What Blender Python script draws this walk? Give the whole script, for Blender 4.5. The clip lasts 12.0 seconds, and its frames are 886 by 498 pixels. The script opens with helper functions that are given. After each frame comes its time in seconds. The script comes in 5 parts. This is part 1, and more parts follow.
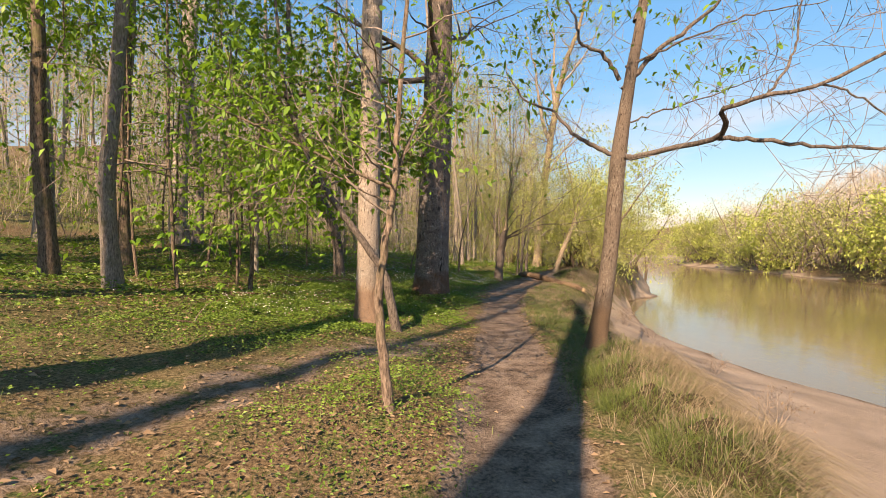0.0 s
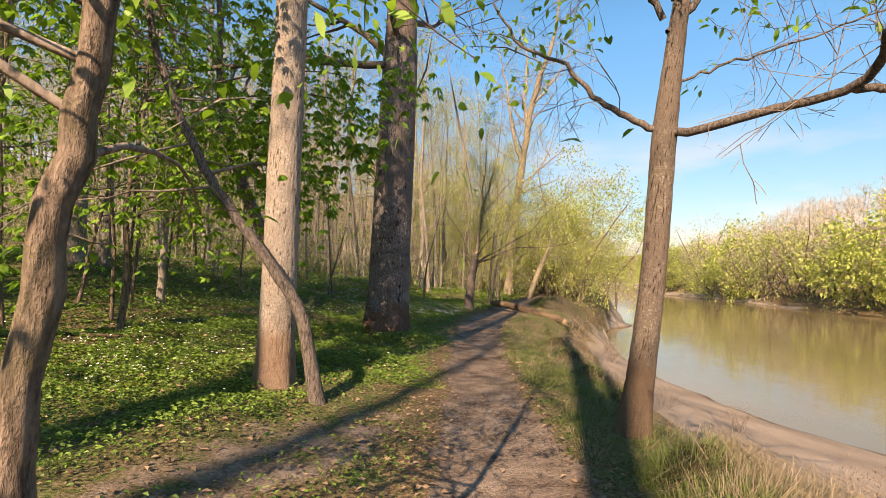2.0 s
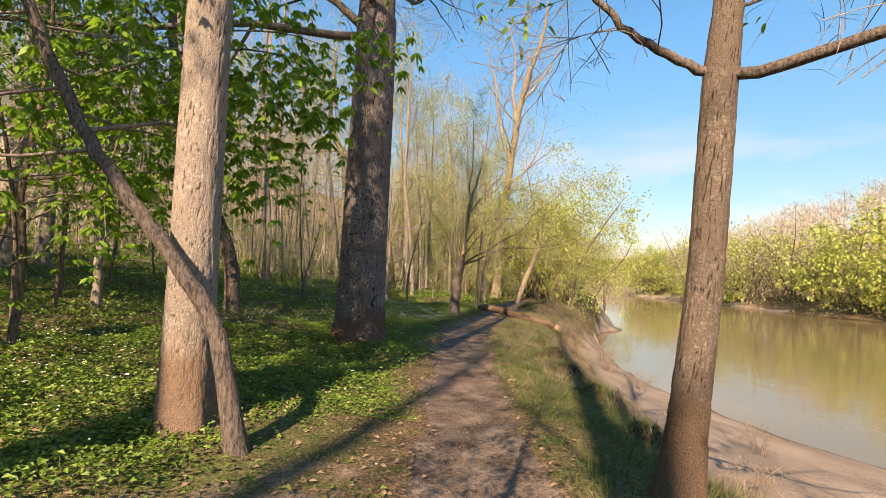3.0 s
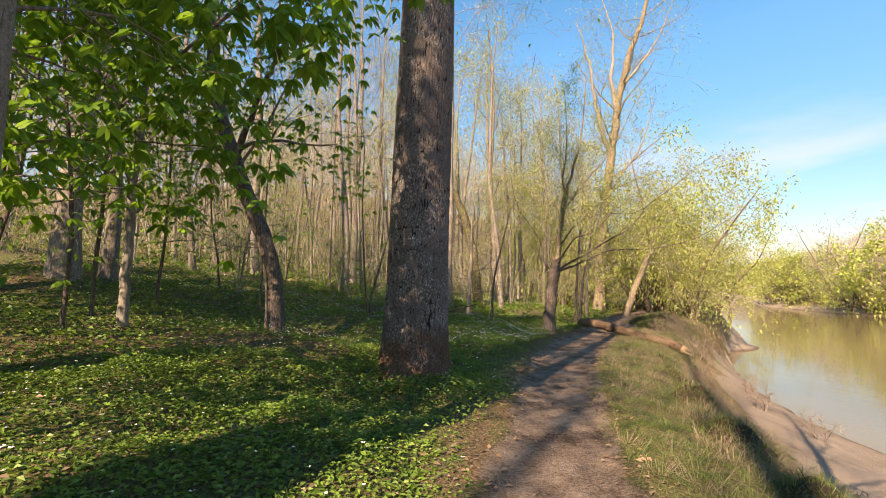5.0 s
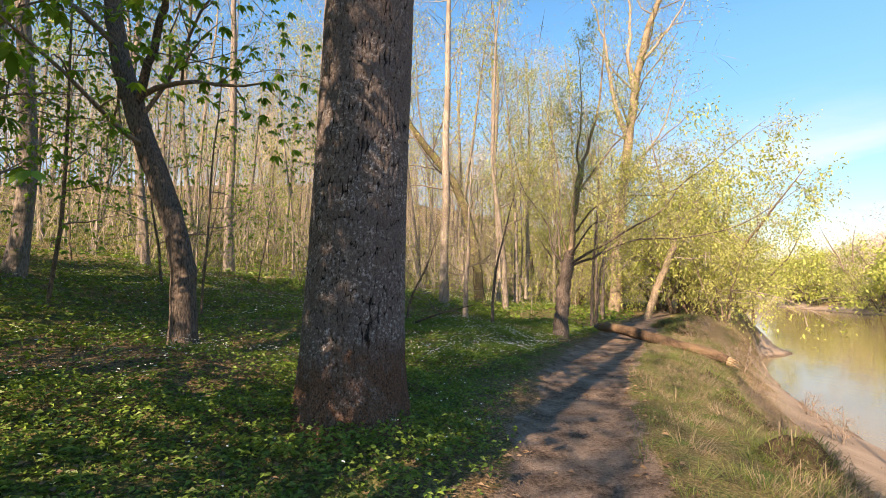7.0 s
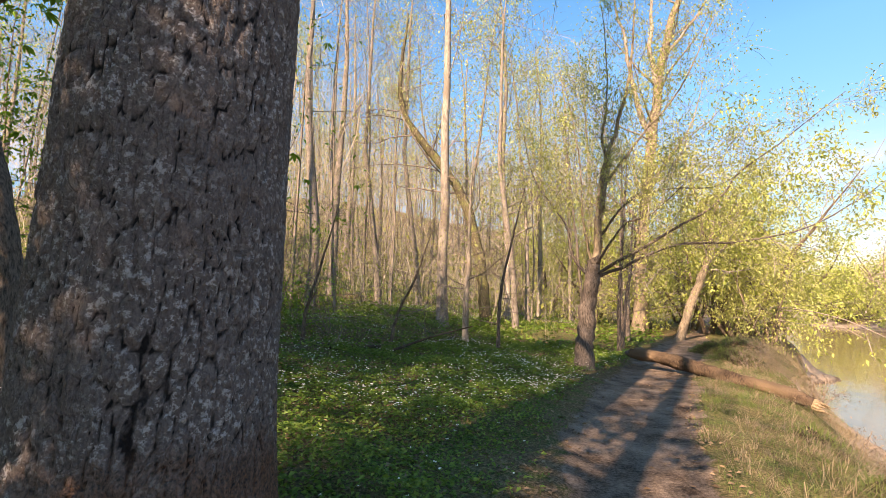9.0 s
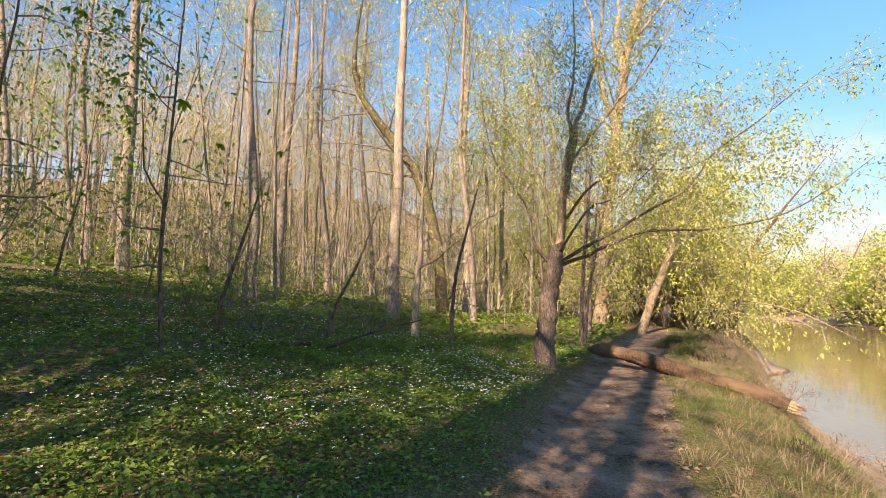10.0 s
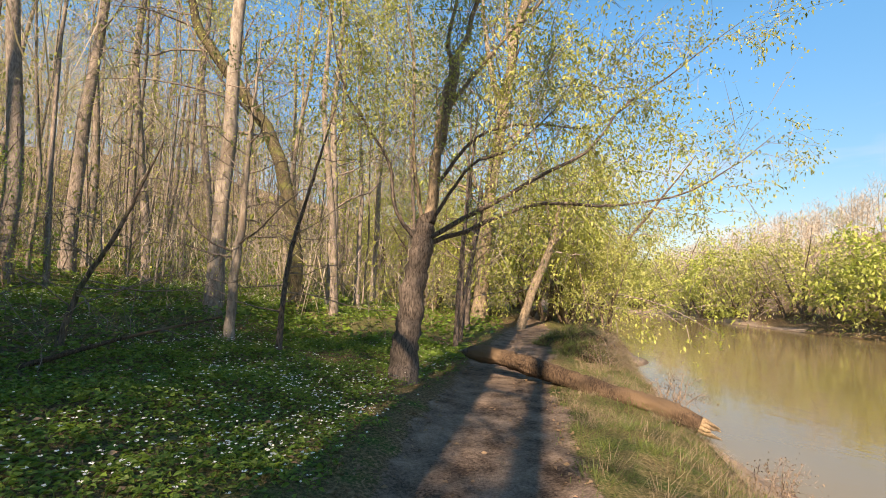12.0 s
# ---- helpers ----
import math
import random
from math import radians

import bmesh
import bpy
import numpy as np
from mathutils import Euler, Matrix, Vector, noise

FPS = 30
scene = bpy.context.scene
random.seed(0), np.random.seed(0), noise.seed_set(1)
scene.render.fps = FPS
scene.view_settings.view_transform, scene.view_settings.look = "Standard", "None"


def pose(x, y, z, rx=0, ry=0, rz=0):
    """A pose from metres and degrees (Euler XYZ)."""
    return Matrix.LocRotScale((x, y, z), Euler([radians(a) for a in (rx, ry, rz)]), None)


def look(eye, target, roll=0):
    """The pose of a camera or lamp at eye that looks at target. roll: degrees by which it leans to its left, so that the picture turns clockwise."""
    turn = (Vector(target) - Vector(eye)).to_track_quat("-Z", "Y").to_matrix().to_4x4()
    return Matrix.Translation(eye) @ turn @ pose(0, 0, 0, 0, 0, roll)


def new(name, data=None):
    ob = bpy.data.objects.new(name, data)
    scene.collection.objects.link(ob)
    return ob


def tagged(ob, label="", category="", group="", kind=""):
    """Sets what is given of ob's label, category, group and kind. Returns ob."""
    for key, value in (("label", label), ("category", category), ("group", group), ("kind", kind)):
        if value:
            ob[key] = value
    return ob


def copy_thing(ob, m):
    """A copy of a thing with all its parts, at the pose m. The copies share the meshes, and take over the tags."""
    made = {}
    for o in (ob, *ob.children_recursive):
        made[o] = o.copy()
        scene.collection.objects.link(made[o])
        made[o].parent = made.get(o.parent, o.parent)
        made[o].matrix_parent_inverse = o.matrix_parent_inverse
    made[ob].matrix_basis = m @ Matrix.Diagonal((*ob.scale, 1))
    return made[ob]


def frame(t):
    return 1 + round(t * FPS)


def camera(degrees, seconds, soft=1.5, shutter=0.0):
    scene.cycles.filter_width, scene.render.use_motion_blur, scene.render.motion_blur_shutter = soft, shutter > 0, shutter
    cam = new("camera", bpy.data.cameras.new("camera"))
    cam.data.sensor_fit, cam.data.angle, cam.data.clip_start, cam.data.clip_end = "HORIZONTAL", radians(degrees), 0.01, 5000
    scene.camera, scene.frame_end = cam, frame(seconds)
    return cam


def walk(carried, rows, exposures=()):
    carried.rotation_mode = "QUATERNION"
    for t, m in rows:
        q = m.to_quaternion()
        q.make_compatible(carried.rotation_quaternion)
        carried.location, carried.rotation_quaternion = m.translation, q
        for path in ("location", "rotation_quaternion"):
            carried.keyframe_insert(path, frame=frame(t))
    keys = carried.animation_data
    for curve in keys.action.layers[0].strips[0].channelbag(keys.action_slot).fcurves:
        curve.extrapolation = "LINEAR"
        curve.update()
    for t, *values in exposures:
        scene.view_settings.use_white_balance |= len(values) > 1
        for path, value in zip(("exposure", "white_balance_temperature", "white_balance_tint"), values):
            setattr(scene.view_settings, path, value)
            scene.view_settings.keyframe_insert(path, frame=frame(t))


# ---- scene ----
cam = camera(87.6, 12.0, soft=0.6)
METRES, EYE, TILT, LEAN, TURN = 16.0, 1.5, 0.0, 0.0, 0.0
ROWS = [
    (0.0, 0.0, 0.0, 0.0, -0.0, 0.0, -0.0),
    (0.5, 0.0021, 0.0429, -0.0008, 0.05, 0.16, -0.04),
    (1.0, 0.005, 0.0852, -0.0005, -0.78, 0.51, -0.21),
    (1.5, 0.008, 0.128, -0.0013, -2.57, 1.97, -0.36),
    (2.0, 0.0116, 0.17, -0.0011, -4.04, 3.2, -0.54),
    (2.5, 0.018, 0.212, -0.0019, -5.74, 3.53, -0.66),
    (4.5, 0.0473, 0.3758, -0.0057, 0.4, 4.22, -0.27),
    (5.0, 0.0534, 0.4155, -0.0056, 6.14, 4.92, 0.07),
    (5.5, 0.0588, 0.4557, -0.0078, 9.06, 5.0, 0.24),
    (6.0, 0.0629, 0.4973, -0.0082, 8.55, 4.65, 0.19),
    (6.5, 0.0673, 0.54, -0.0103, 6.62, 4.78, 0.06),
    (8.5, 0.0728, 0.7042, -0.0101, 10.97, 6.04, 0.11),
    (9.0, 0.0753, 0.7445, -0.0085, 8.63, 6.85, -0.13),
    (9.5, 0.0814, 0.7832, -0.0087, 6.99, 7.04, -0.19),
    (10.0, 0.0871, 0.8235, -0.0094, 4.21, 5.86, -0.42),
    (10.5, 0.097, 0.8665, -0.0115, -0.29, 5.02, -0.65),
    (11.0, 0.1086, 0.907, -0.0119, -5.17, 4.97, -0.9),
    (11.5, 0.1227, 0.9478, -0.0131, -8.15, 4.88, -1.04),
    (12.0, 0.1298, 0.9876, -0.0135, -9.95, 5.12, -1.14),
]
walk(cam, [(t, pose(0, 0, EYE, TILT, LEAN, TURN) @ pose(METRES * x, METRES * y, METRES * z, 90 + pitch, roll, yaw)) for t, x, y, z, yaw, pitch, roll in ROWS],
     exposures=[(0.0, 1.33, 8500, 26), (5.0, 1.48, 8300, 25), (9.0, 1.74, 8300, 29), (10.5, 1.58, 8200, 26), (12.0, 1.36, 8100, 23)])
# light -------------------------------------------------------
SUN_AZ = Vector((-0.38, -0.925, 0.0)).normalized()   # towards the sun, on the ground
SUN_EL = radians(36)

world = bpy.data.worlds.new("sky")
scene.world = world
world.use_nodes = True
wn, wl = world.node_tree.nodes, world.node_tree.links
wn.clear()
w_out = wn.new("ShaderNodeOutputWorld")
w_bg = wn.new("ShaderNodeBackground")
w_sky = wn.new("ShaderNodeTexSky")
w_sky.sky_type = "NISHITA"
w_sky.sun_disc = False
w_sky.sun_elevation = SUN_EL
w_sky.sun_rotation = math.atan2(SUN_AZ.x, SUN_AZ.y)
w_sky.air_density, w_sky.dust_density, w_sky.ozone_density = 1.0, 0.2, 1.2
w_bg.inputs["Strength"].default_value = 0.077
# thin drifting cloud, thicker towards the horizon
w_co = wn.new("ShaderNodeTexCoord")
w_sep = wn.new("ShaderNodeSeparateXYZ")
w_map = wn.new("ShaderNodeMapping")
w_map.inputs["Scale"].default_value = (1.6, 1.6, 7.0)
w_noise = wn.new("ShaderNodeTexNoise")
w_noise.inputs["Scale"].default_value = 1.7
w_noise.inputs["Detail"].default_value = 5
w_ramp = wn.new("ShaderNodeValToRGB")
w_ramp.color_ramp.elements[0].position, w_ramp.color_ramp.elements[1].position = 0.46, 0.66
w_low = wn.new("ShaderNodeMapRange")
w_low.inputs["From Min"].default_value, w_low.inputs["From Max"].default_value = 0.34, 0.10
w_low.inputs["To Min"].default_value, w_low.inputs["To Max"].default_value = 0.0, 0.85
w_mul = wn.new("ShaderNodeMath")
w_mul.operation = "MULTIPLY"
w_mix = wn.new("ShaderNodeMixRGB")
w_mix.inputs["Color2"].default_value = (4.9, 5.2, 5.6, 1)
wl.new(w_co.outputs["Generated"], w_map.inputs["Vector"])
wl.new(w_co.outputs["Generated"], w_sep.inputs["Vector"])
wl.new(w_map.outputs["Vector"], w_noise.inputs["Vector"])
wl.new(w_noise.outputs["Fac"], w_ramp.inputs["Fac"])
wl.new(w_sep.outputs["Z"], w_low.inputs["Value"])
wl.new(w_ramp.outputs["Color"], w_mul.inputs[0])
wl.new(w_low.outputs["Result"], w_mul.inputs[1])
wl.new(w_mul.outputs["Value"], w_mix.inputs["Fac"])
w_hue = wn.new("ShaderNodeHueSaturation")
w_hue.inputs["Saturation"].default_value = 1.36
w_hue.inputs["Hue"].default_value = 0.491
w_hue.inputs["Value"].default_value = 1.06
wl.new(w_sky.outputs["Color"], w_hue.inputs["Color"])
# clearer blue aloft than at the hazy rim
w_clear = wn.new("ShaderNodeMapRange")
w_clear.inputs["From Min"].default_value, w_clear.inputs["From Max"].default_value = 0.02, 0.45
w_clear.inputs["To Min"].default_value, w_clear.inputs["To Max"].default_value = 0.52, 1.42
w_deep = wn.new("ShaderNodeVectorMath")
w_deep.operation = "SCALE"
wl.new(w_sep.outputs["Z"], w_clear.inputs["Value"])
wl.new(w_hue.outputs["Color"], w_deep.inputs[0])
wl.new(w_clear.outputs["Result"], w_deep.inputs["Scale"])
wl.new(w_deep.outputs["Vector"], w_mix.inputs["Color1"])
wl.new(w_mix.outputs["Color"], w_bg.inputs["Color"])
wl.new(w_bg.outputs["Background"], w_out.inputs["Surface"])

sun_data = bpy.data.lights.new("sun", "SUN")
sun_data.energy, sun_data.angle, sun_data.color = 5.0, radians(0.53), (1.0, 0.87, 0.68)
sun = new("sun", sun_data)
sun.matrix_world = look((0, 0, 60), Vector((0, 0, 60)) - (SUN_AZ * math.cos(SUN_EL) + Vector((0, 0, math.sin(SUN_EL)))))


# materials ----------------------------------------------------------------
class Mat:
    """A small builder for node materials."""

    def __init__(self, name):
        self.m = bpy.data.materials.new(name)
        self.m.use_nodes = True
        self.t = self.m.node_tree
        self.t.nodes.clear()
        self.out = self.n("ShaderNodeOutputMaterial")

    def n(self, kind, **inputs):
        node = self.t.nodes.new(kind)
        for key, value in inputs.items():
            key = key.replace("_", " ")
            self.put(node.inputs[key], value)
        return node

    def put(self, socket, value):
        if isinstance(value, bpy.types.NodeSocket):
            self.t.links.new(value, socket)
        elif isinstance(value, tuple) and len(value) == 3 and socket.type == "RGBA":
            socket.default_value = (*value, 1)
        else:
            socket.default_value = value

    def pos(self):
        return self.n("ShaderNodeNewGeometry").outputs["Position"]

    def local(self):
        return self.n("ShaderNodeTexCoord").outputs["Object"]

    def noise(self, vec, scale, detail=4.0, rough=0.55, stretch=None):
        if stretch:
            mp = self.n("ShaderNodeMapping", Vector=vec)
            mp.inputs["Scale"].default_value = stretch
            vec = mp.outputs["Vector"]
        return self.n("ShaderNodeTexNoise", Vector=vec, Scale=scale, Detail=detail, Roughness=rough).outputs["Fac"]

    def ramp(self, fac, stops):
        node = self.n("ShaderNodeValToRGB", Fac=fac)
        els = node.color_ramp.elements
        while len(els) < len(stops):
            els.new(0.5)
        for e, (p, c) in zip(els, stops):
            e.position = p
            e.color = (*c, 1) if isinstance(c, tuple) else (c, c, c, 1)
        return node.outputs["Color"]

    def mix(self, fac, a, b, how="MIX"):
        node = self.n("ShaderNodeMixRGB")
        node.blend_type = how
        self.put(node.inputs["Fac"], fac)
        self.put(node.inputs["Color1"], a)
        self.put(node.inputs["Color2"], b)
        return node.outputs["Color"]

    def math(self, how, a, b=0.0):
        node = self.n("ShaderNodeMath")
        node.operation = how
        self.put(node.inputs[0], a)
        self.put(node.inputs[1], b)
        return node.outputs["Value"]

    def bump(self, height, strength=0.5, distance=0.02):
        return self.n("ShaderNodeBump", Height=height, Strength=strength, Distance=distance).outputs["Normal"]

    def surface(self, color, rough=0.8, normal=None, spec=0.3, **more):
        b = self.n("ShaderNodeBsdfPrincipled", Base_Color=color, Roughness=rough)
        b.inputs["Specular IOR Level"].default_value = spec
        for key, value in more.items():
            self.put(b.inputs[key.replace("_", " ")], value)
        if normal is not None:
            self.t.links.new(normal, b.inputs["Normal"])
        self.t.links.new(b.outputs["BSDF"], self.out.inputs["Surface"])
        return self.m


def bark_material(name, dark, light, moss=None, scale=1.0, bump=0.8, blotch=None):
    k = Mat(name)
    v = k.local()
    furrow = k.noise(v, 13 * scale, 6, 0.68, (1.7, 1.7, 0.42))
    fine = k.noise(v, 60 * scale, 4, 0.6, (1, 1, 0.5))
    big = k.noise(v, 1.1, 3, 0.5)
    col = k.ramp(furrow, [(0.34, dark), (0.6, light)])
    col = k.mix(0.45, col, k.ramp(fine, [(0.3, (0.35, 0.35, 0.35)), (0.7, (1, 1, 1))]), "MULTIPLY")
    if blotch:
        col = k.mix(k.ramp(big, [(0.48, 0.0), (0.6, 0.8)]), col, blotch)
    if moss:
        col = k.mix(k.ramp(k.noise(v, 3.0, 5, 0.6), [(0.5, 0.0), (0.68, 0.75)]), col, moss)
    h = k.math("ADD", furrow, k.math("MULTIPLY", fine, 0.3))
    return k.surface(col, 0.92, k.bump(h, bump, 0.03), 0.15)


def plate_material(name, furrow_c, plate_c, lichen, scale, foot=None):
    """Old bark: corky plates over dark furrows, with grey lichen; the plates come with the mesh, the finest cracks with
    the material. Recess shade is painted into both.
    """
    k = Mat(name)
    v = k.local()
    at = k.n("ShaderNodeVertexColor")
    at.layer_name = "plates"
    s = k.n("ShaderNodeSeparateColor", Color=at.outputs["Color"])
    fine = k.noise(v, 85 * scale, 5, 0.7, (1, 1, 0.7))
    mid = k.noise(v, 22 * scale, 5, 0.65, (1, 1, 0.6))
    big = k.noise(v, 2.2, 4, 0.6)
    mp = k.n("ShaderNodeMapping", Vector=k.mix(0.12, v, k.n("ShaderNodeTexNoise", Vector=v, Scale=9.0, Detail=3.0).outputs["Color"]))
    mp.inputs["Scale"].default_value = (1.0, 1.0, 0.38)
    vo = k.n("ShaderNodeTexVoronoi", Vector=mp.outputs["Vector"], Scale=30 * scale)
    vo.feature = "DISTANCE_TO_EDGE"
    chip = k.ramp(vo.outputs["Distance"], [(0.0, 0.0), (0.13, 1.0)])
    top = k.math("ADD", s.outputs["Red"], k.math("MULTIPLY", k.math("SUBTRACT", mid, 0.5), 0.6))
    # colour darkens with mesh depth, painting shade into the furrows
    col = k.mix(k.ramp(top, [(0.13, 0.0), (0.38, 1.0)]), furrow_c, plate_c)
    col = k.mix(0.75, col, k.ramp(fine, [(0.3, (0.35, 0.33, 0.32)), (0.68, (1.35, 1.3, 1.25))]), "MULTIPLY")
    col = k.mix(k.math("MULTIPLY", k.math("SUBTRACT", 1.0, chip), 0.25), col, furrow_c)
    spots = k.ramp(k.noise(v, 34, 5, 0.75), [(0.52, 0.0), (0.6, 1.0)])
    col = k.mix(k.math("MULTIPLY", k.ramp(big, [(0.40, 0.0), (0.56, 0.85)]), k.math("MULTIPLY", spots, k.ramp(top, [(0.3, 0.0), (0.55, 1.0)]))), col, lichen)
    if foot:
        z = k.n("ShaderNodeSeparateXYZ", Vector=v).outputs["Z"]
        worn = k.math("ADD", z, k.math("MULTIPLY", k.math("SUBTRACT", big, 0.5), 1.6))
        col = k.mix(k.ramp(worn, [(0.5, 0.8), (1.25, 0.0)]), col, k.mix(k.ramp(fine, [(0.35, 0.0), (0.6, 1.0)]), furrow_c, foot))
    hgt = k.math("ADD", k.math("ADD", k.math("MULTIPLY", mid, 0.7), k.math("MULTIPLY", fine, 0.6)), k.math("MULTIPLY", chip, 0.2))
    return k.surface(col, 0.93, k.bump(hgt, 1.0, 0.02), 0.12)


def leaf_material(name, a, b, trans=0.45, rough=0.5):
    """Leaves: colour varies from leaf to leaf and over the crown; light passes through."""
    k = Mat(name)
    geo = k.n("ShaderNodeNewGeometry")
    big = k.noise(geo.outputs["Position"], 0.8, 2)
    fac = k.math("ADD", k.math("MULTIPLY", geo.outputs["Random Per Island"], 0.7), k.math("MULTIPLY", big, 0.5))
    col = k.ramp(fac, [(0.12, a), (0.95, b)])
    p = k.n("ShaderNodeBsdfPrincipled", Base_Color=col, Roughness=rough)
    p.inputs["Specular IOR Level"].default_value = 0.35
    t = k.n("ShaderNodeBsdfTranslucent", Color=k.mix(0.5, col, k.mix(1.0, col, (1.0, 1.05, 0.35), "MULTIPLY")))
    m = k.n("ShaderNodeMixShader")
    m.inputs[0].default_value = trans
    k.t.links.new(p.outputs["BSDF"], m.inputs[1])
    k.t.links.new(t.outputs["BSDF"], m.inputs[2])
    k.t.links.new(m.outputs["Shader"], k.out.inputs["Surface"])
    return k.m


def ground_material():
    k = Mat("forest_soil")
    v = k.pos()
    mask = k.n("ShaderNodeVertexColor")
    mask.layer_name = "zones"
    sep = k.n("ShaderNodeSeparateColor", Color=mask.outputs["Color"])
    big, mid, fine = k.noise(v, 0.55, 4), k.noise(v, 3.2, 5), k.noise(v, 34, 5, 0.65)
    grit = k.noise(v, 160, 3, 0.6)
    # litter of old leaves with moss between
    litter = k.ramp(fine, [(0.3, (0.045, 0.031, 0.02)), (0.5, (0.14, 0.095, 0.055)), (0.72, (0.30, 0.225, 0.14))])
    moss = k.ramp(fine, [(0.3, (0.02, 0.04, 0.010)), (0.7, (0.10, 0.17, 0.035))])
    edge = k.math("ADD", k.math("MULTIPLY", mid, 0.6), k.math("MULTIPLY", fine, 0.4))
    col = k.mix(k.ramp(edge, [(0.35, 0.0), (0.48, 1.0)]), moss, litter)
    green = k.math("MULTIPLY", sep.outputs["Blue"], k.ramp(edge, [(0.36, 1.0), (0.62, 0.35)]))
    col = k.mix(green, col, moss)
    # trodden dirt
    dirt = k.ramp(k.math("ADD", k.math("MULTIPLY", mid, 0.55), k.math("MULTIPLY", fine, 0.45)),
                  [(0.37, (0.05, 0.036, 0.027)), (0.47, (0.155, 0.117, 0.09)), (0.64, (0.31, 0.245, 0.195))])
    dirt = k.mix(0.6, dirt, k.ramp(grit, [(0.3, (0.45, 0.42, 0.4)), (0.6, (1, 1, 1))]), "MULTIPLY")
    pm = k.math("ADD", sep.outputs["Red"], k.math("MULTIPLY", k.math("SUBTRACT", edge, 0.5), 1.5))
    col = k.mix(k.ramp(pm, [(0.36, 0.0), (0.60, 1.0)]), col, dirt)
    # river sand and silt
    sand = k.ramp(k.math("ADD", k.math("MULTIPLY", big, 0.6), k.math("MULTIPLY", fine, 0.4)),
                  [(0.3, (0.165, 0.13, 0.10)), (0.55, (0.29, 0.235, 0.185)), (0.75, (0.41, 0.34, 0.275))])
    sand = k.mix(0.3, sand, k.ramp(grit, [(0.35, (0.5, 0.5, 0.5)), (0.6, (1, 1, 1))]), "MULTIPLY")
    sm = k.math("ADD", sep.outputs["Green"], k.math("MULTIPLY", k.math("SUBTRACT", edge, 0.5), 0.9))
    col = k.mix(k.ramp(sm, [(0.38, 0.0), (0.62, 1.0)]), col, sand)
    # wet rim at the water
    sepz = k.n("ShaderNodeSeparateXYZ", Vector=v)
    wet = k.n("ShaderNodeMapRange", Value=sepz.outputs["Z"])
    wet.inputs["From Min"].default_value, wet.inputs["From Max"].default_value = WATER_Z + 0.13, WATER_Z + 0.04
    col = k.mix(wet.outputs["Result"], col, k.mix(1.0, col, (0.5, 0.47, 0.45), "MULTIPLY"))
    h = k.math("ADD", k.math("MULTIPLY", fine, 1.0), k.math("ADD", k.math("MULTIPLY", mid, 1.2), k.math("MULTIPLY", grit, 0.25)))
    return k.surface(col, 0.95, k.bump(h, 0.7, 0.05), 0.12)


def water_material():
    k = Mat("muddy_river_water")
    v = k.pos()
    big = k.noise(v, 0.05, 3)
    col = k.ramp(big, [(0.35, (0.125, 0.102, 0.05)), (0.65, (0.185, 0.147, 0.072))])
    w1 = k.noise(v, 1.1, 3, 0.5, (1.0, 0.45, 1))
    w2 = k.noise(v, 5.0, 2, 0.5, (1.0, 0.5, 1))
    h = k.math("ADD", w1, k.math("MULTIPLY", w2, 0.25))
    return k.surface(col, 0.09, k.bump(h, 0.16, 0.06), 0.5, IOR=1.33)


WATER_Z = -2.8
M_GROUND = ground_material()
M_WATER = water_material()
M_BARK_GREY = bark_material("pale_grey_bark", (0.13, 0.105, 0.085), (0.42, 0.36, 0.30), None, 1.0, 0.7)
M_BARK_DARK = bark_material("dark_furrowed_bark", (0.035, 0.029, 0.025), (0.21, 0.172, 0.145), None, 2.2, 0.8)
M_BARK_BROWN = bark_material("brown_bark", (0.05, 0.038, 0.03), (0.25, 0.19, 0.145), (0.10, 0.10, 0.045), 1.6, 0.9)
M_BARK_MOSSY = bark_material("mossy_bark", (0.035, 0.032, 0.02), (0.16, 0.135, 0.085), (0.14, 0.15, 0.05), 1.6, 0.9)
M_BARK_FOREST = bark_material("forest_bark", (0.11, 0.093, 0.08), (0.35, 0.30, 0.26), (0.13, 0.125, 0.075), 1.2, 0.8)
M_BARK_PALE = bark_material("white_mottled_bark", (0.15, 0.128, 0.105), (0.36, 0.32, 0.27), None, 0.9, 0.5, (0.17, 0.14, 0.11))
M_BARK_GOLD = bark_material("ochre_bark", (0.10, 0.08, 0.056), (0.34, 0.275, 0.195), None, 1.4, 1.0)
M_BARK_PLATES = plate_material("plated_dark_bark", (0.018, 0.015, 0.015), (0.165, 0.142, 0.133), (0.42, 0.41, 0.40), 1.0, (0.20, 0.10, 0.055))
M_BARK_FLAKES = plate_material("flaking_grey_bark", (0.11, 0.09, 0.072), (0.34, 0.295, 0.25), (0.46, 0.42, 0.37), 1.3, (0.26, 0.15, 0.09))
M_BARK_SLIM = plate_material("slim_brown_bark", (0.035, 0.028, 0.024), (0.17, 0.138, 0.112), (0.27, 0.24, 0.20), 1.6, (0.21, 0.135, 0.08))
M_BARK_SLIM_PLAIN = bark_material("knotty_sapling_bark", (0.07, 0.052, 0.04), (0.33, 0.25, 0.19), (0.16, 0.14, 0.08), 2.2, 1.0)
M_TWIG = bark_material("twig_bark", (0.11, 0.088, 0.073), (0.31, 0.255, 0.21), None, 2.0, 0.3)
M_TWIG_WARM = bark_material("warm_twig_bark", (0.19, 0.16, 0.14), (0.37, 0.32, 0.285), None, 2.0, 0.3)
M_LEAF = leaf_material("fresh_green_leaves", (0.07, 0.17, 0.02), (0.24, 0.42, 0.05))
M_LEAF_YELLOW = leaf_material("yellow_green_leaves", (0.25, 0.33, 0.06), (0.52, 0.56, 0.17))
M_LEAF_PALE = leaf_material("pale_green_young_leaves", (0.26, 0.30, 0.085), (0.49, 0.51, 0.19))
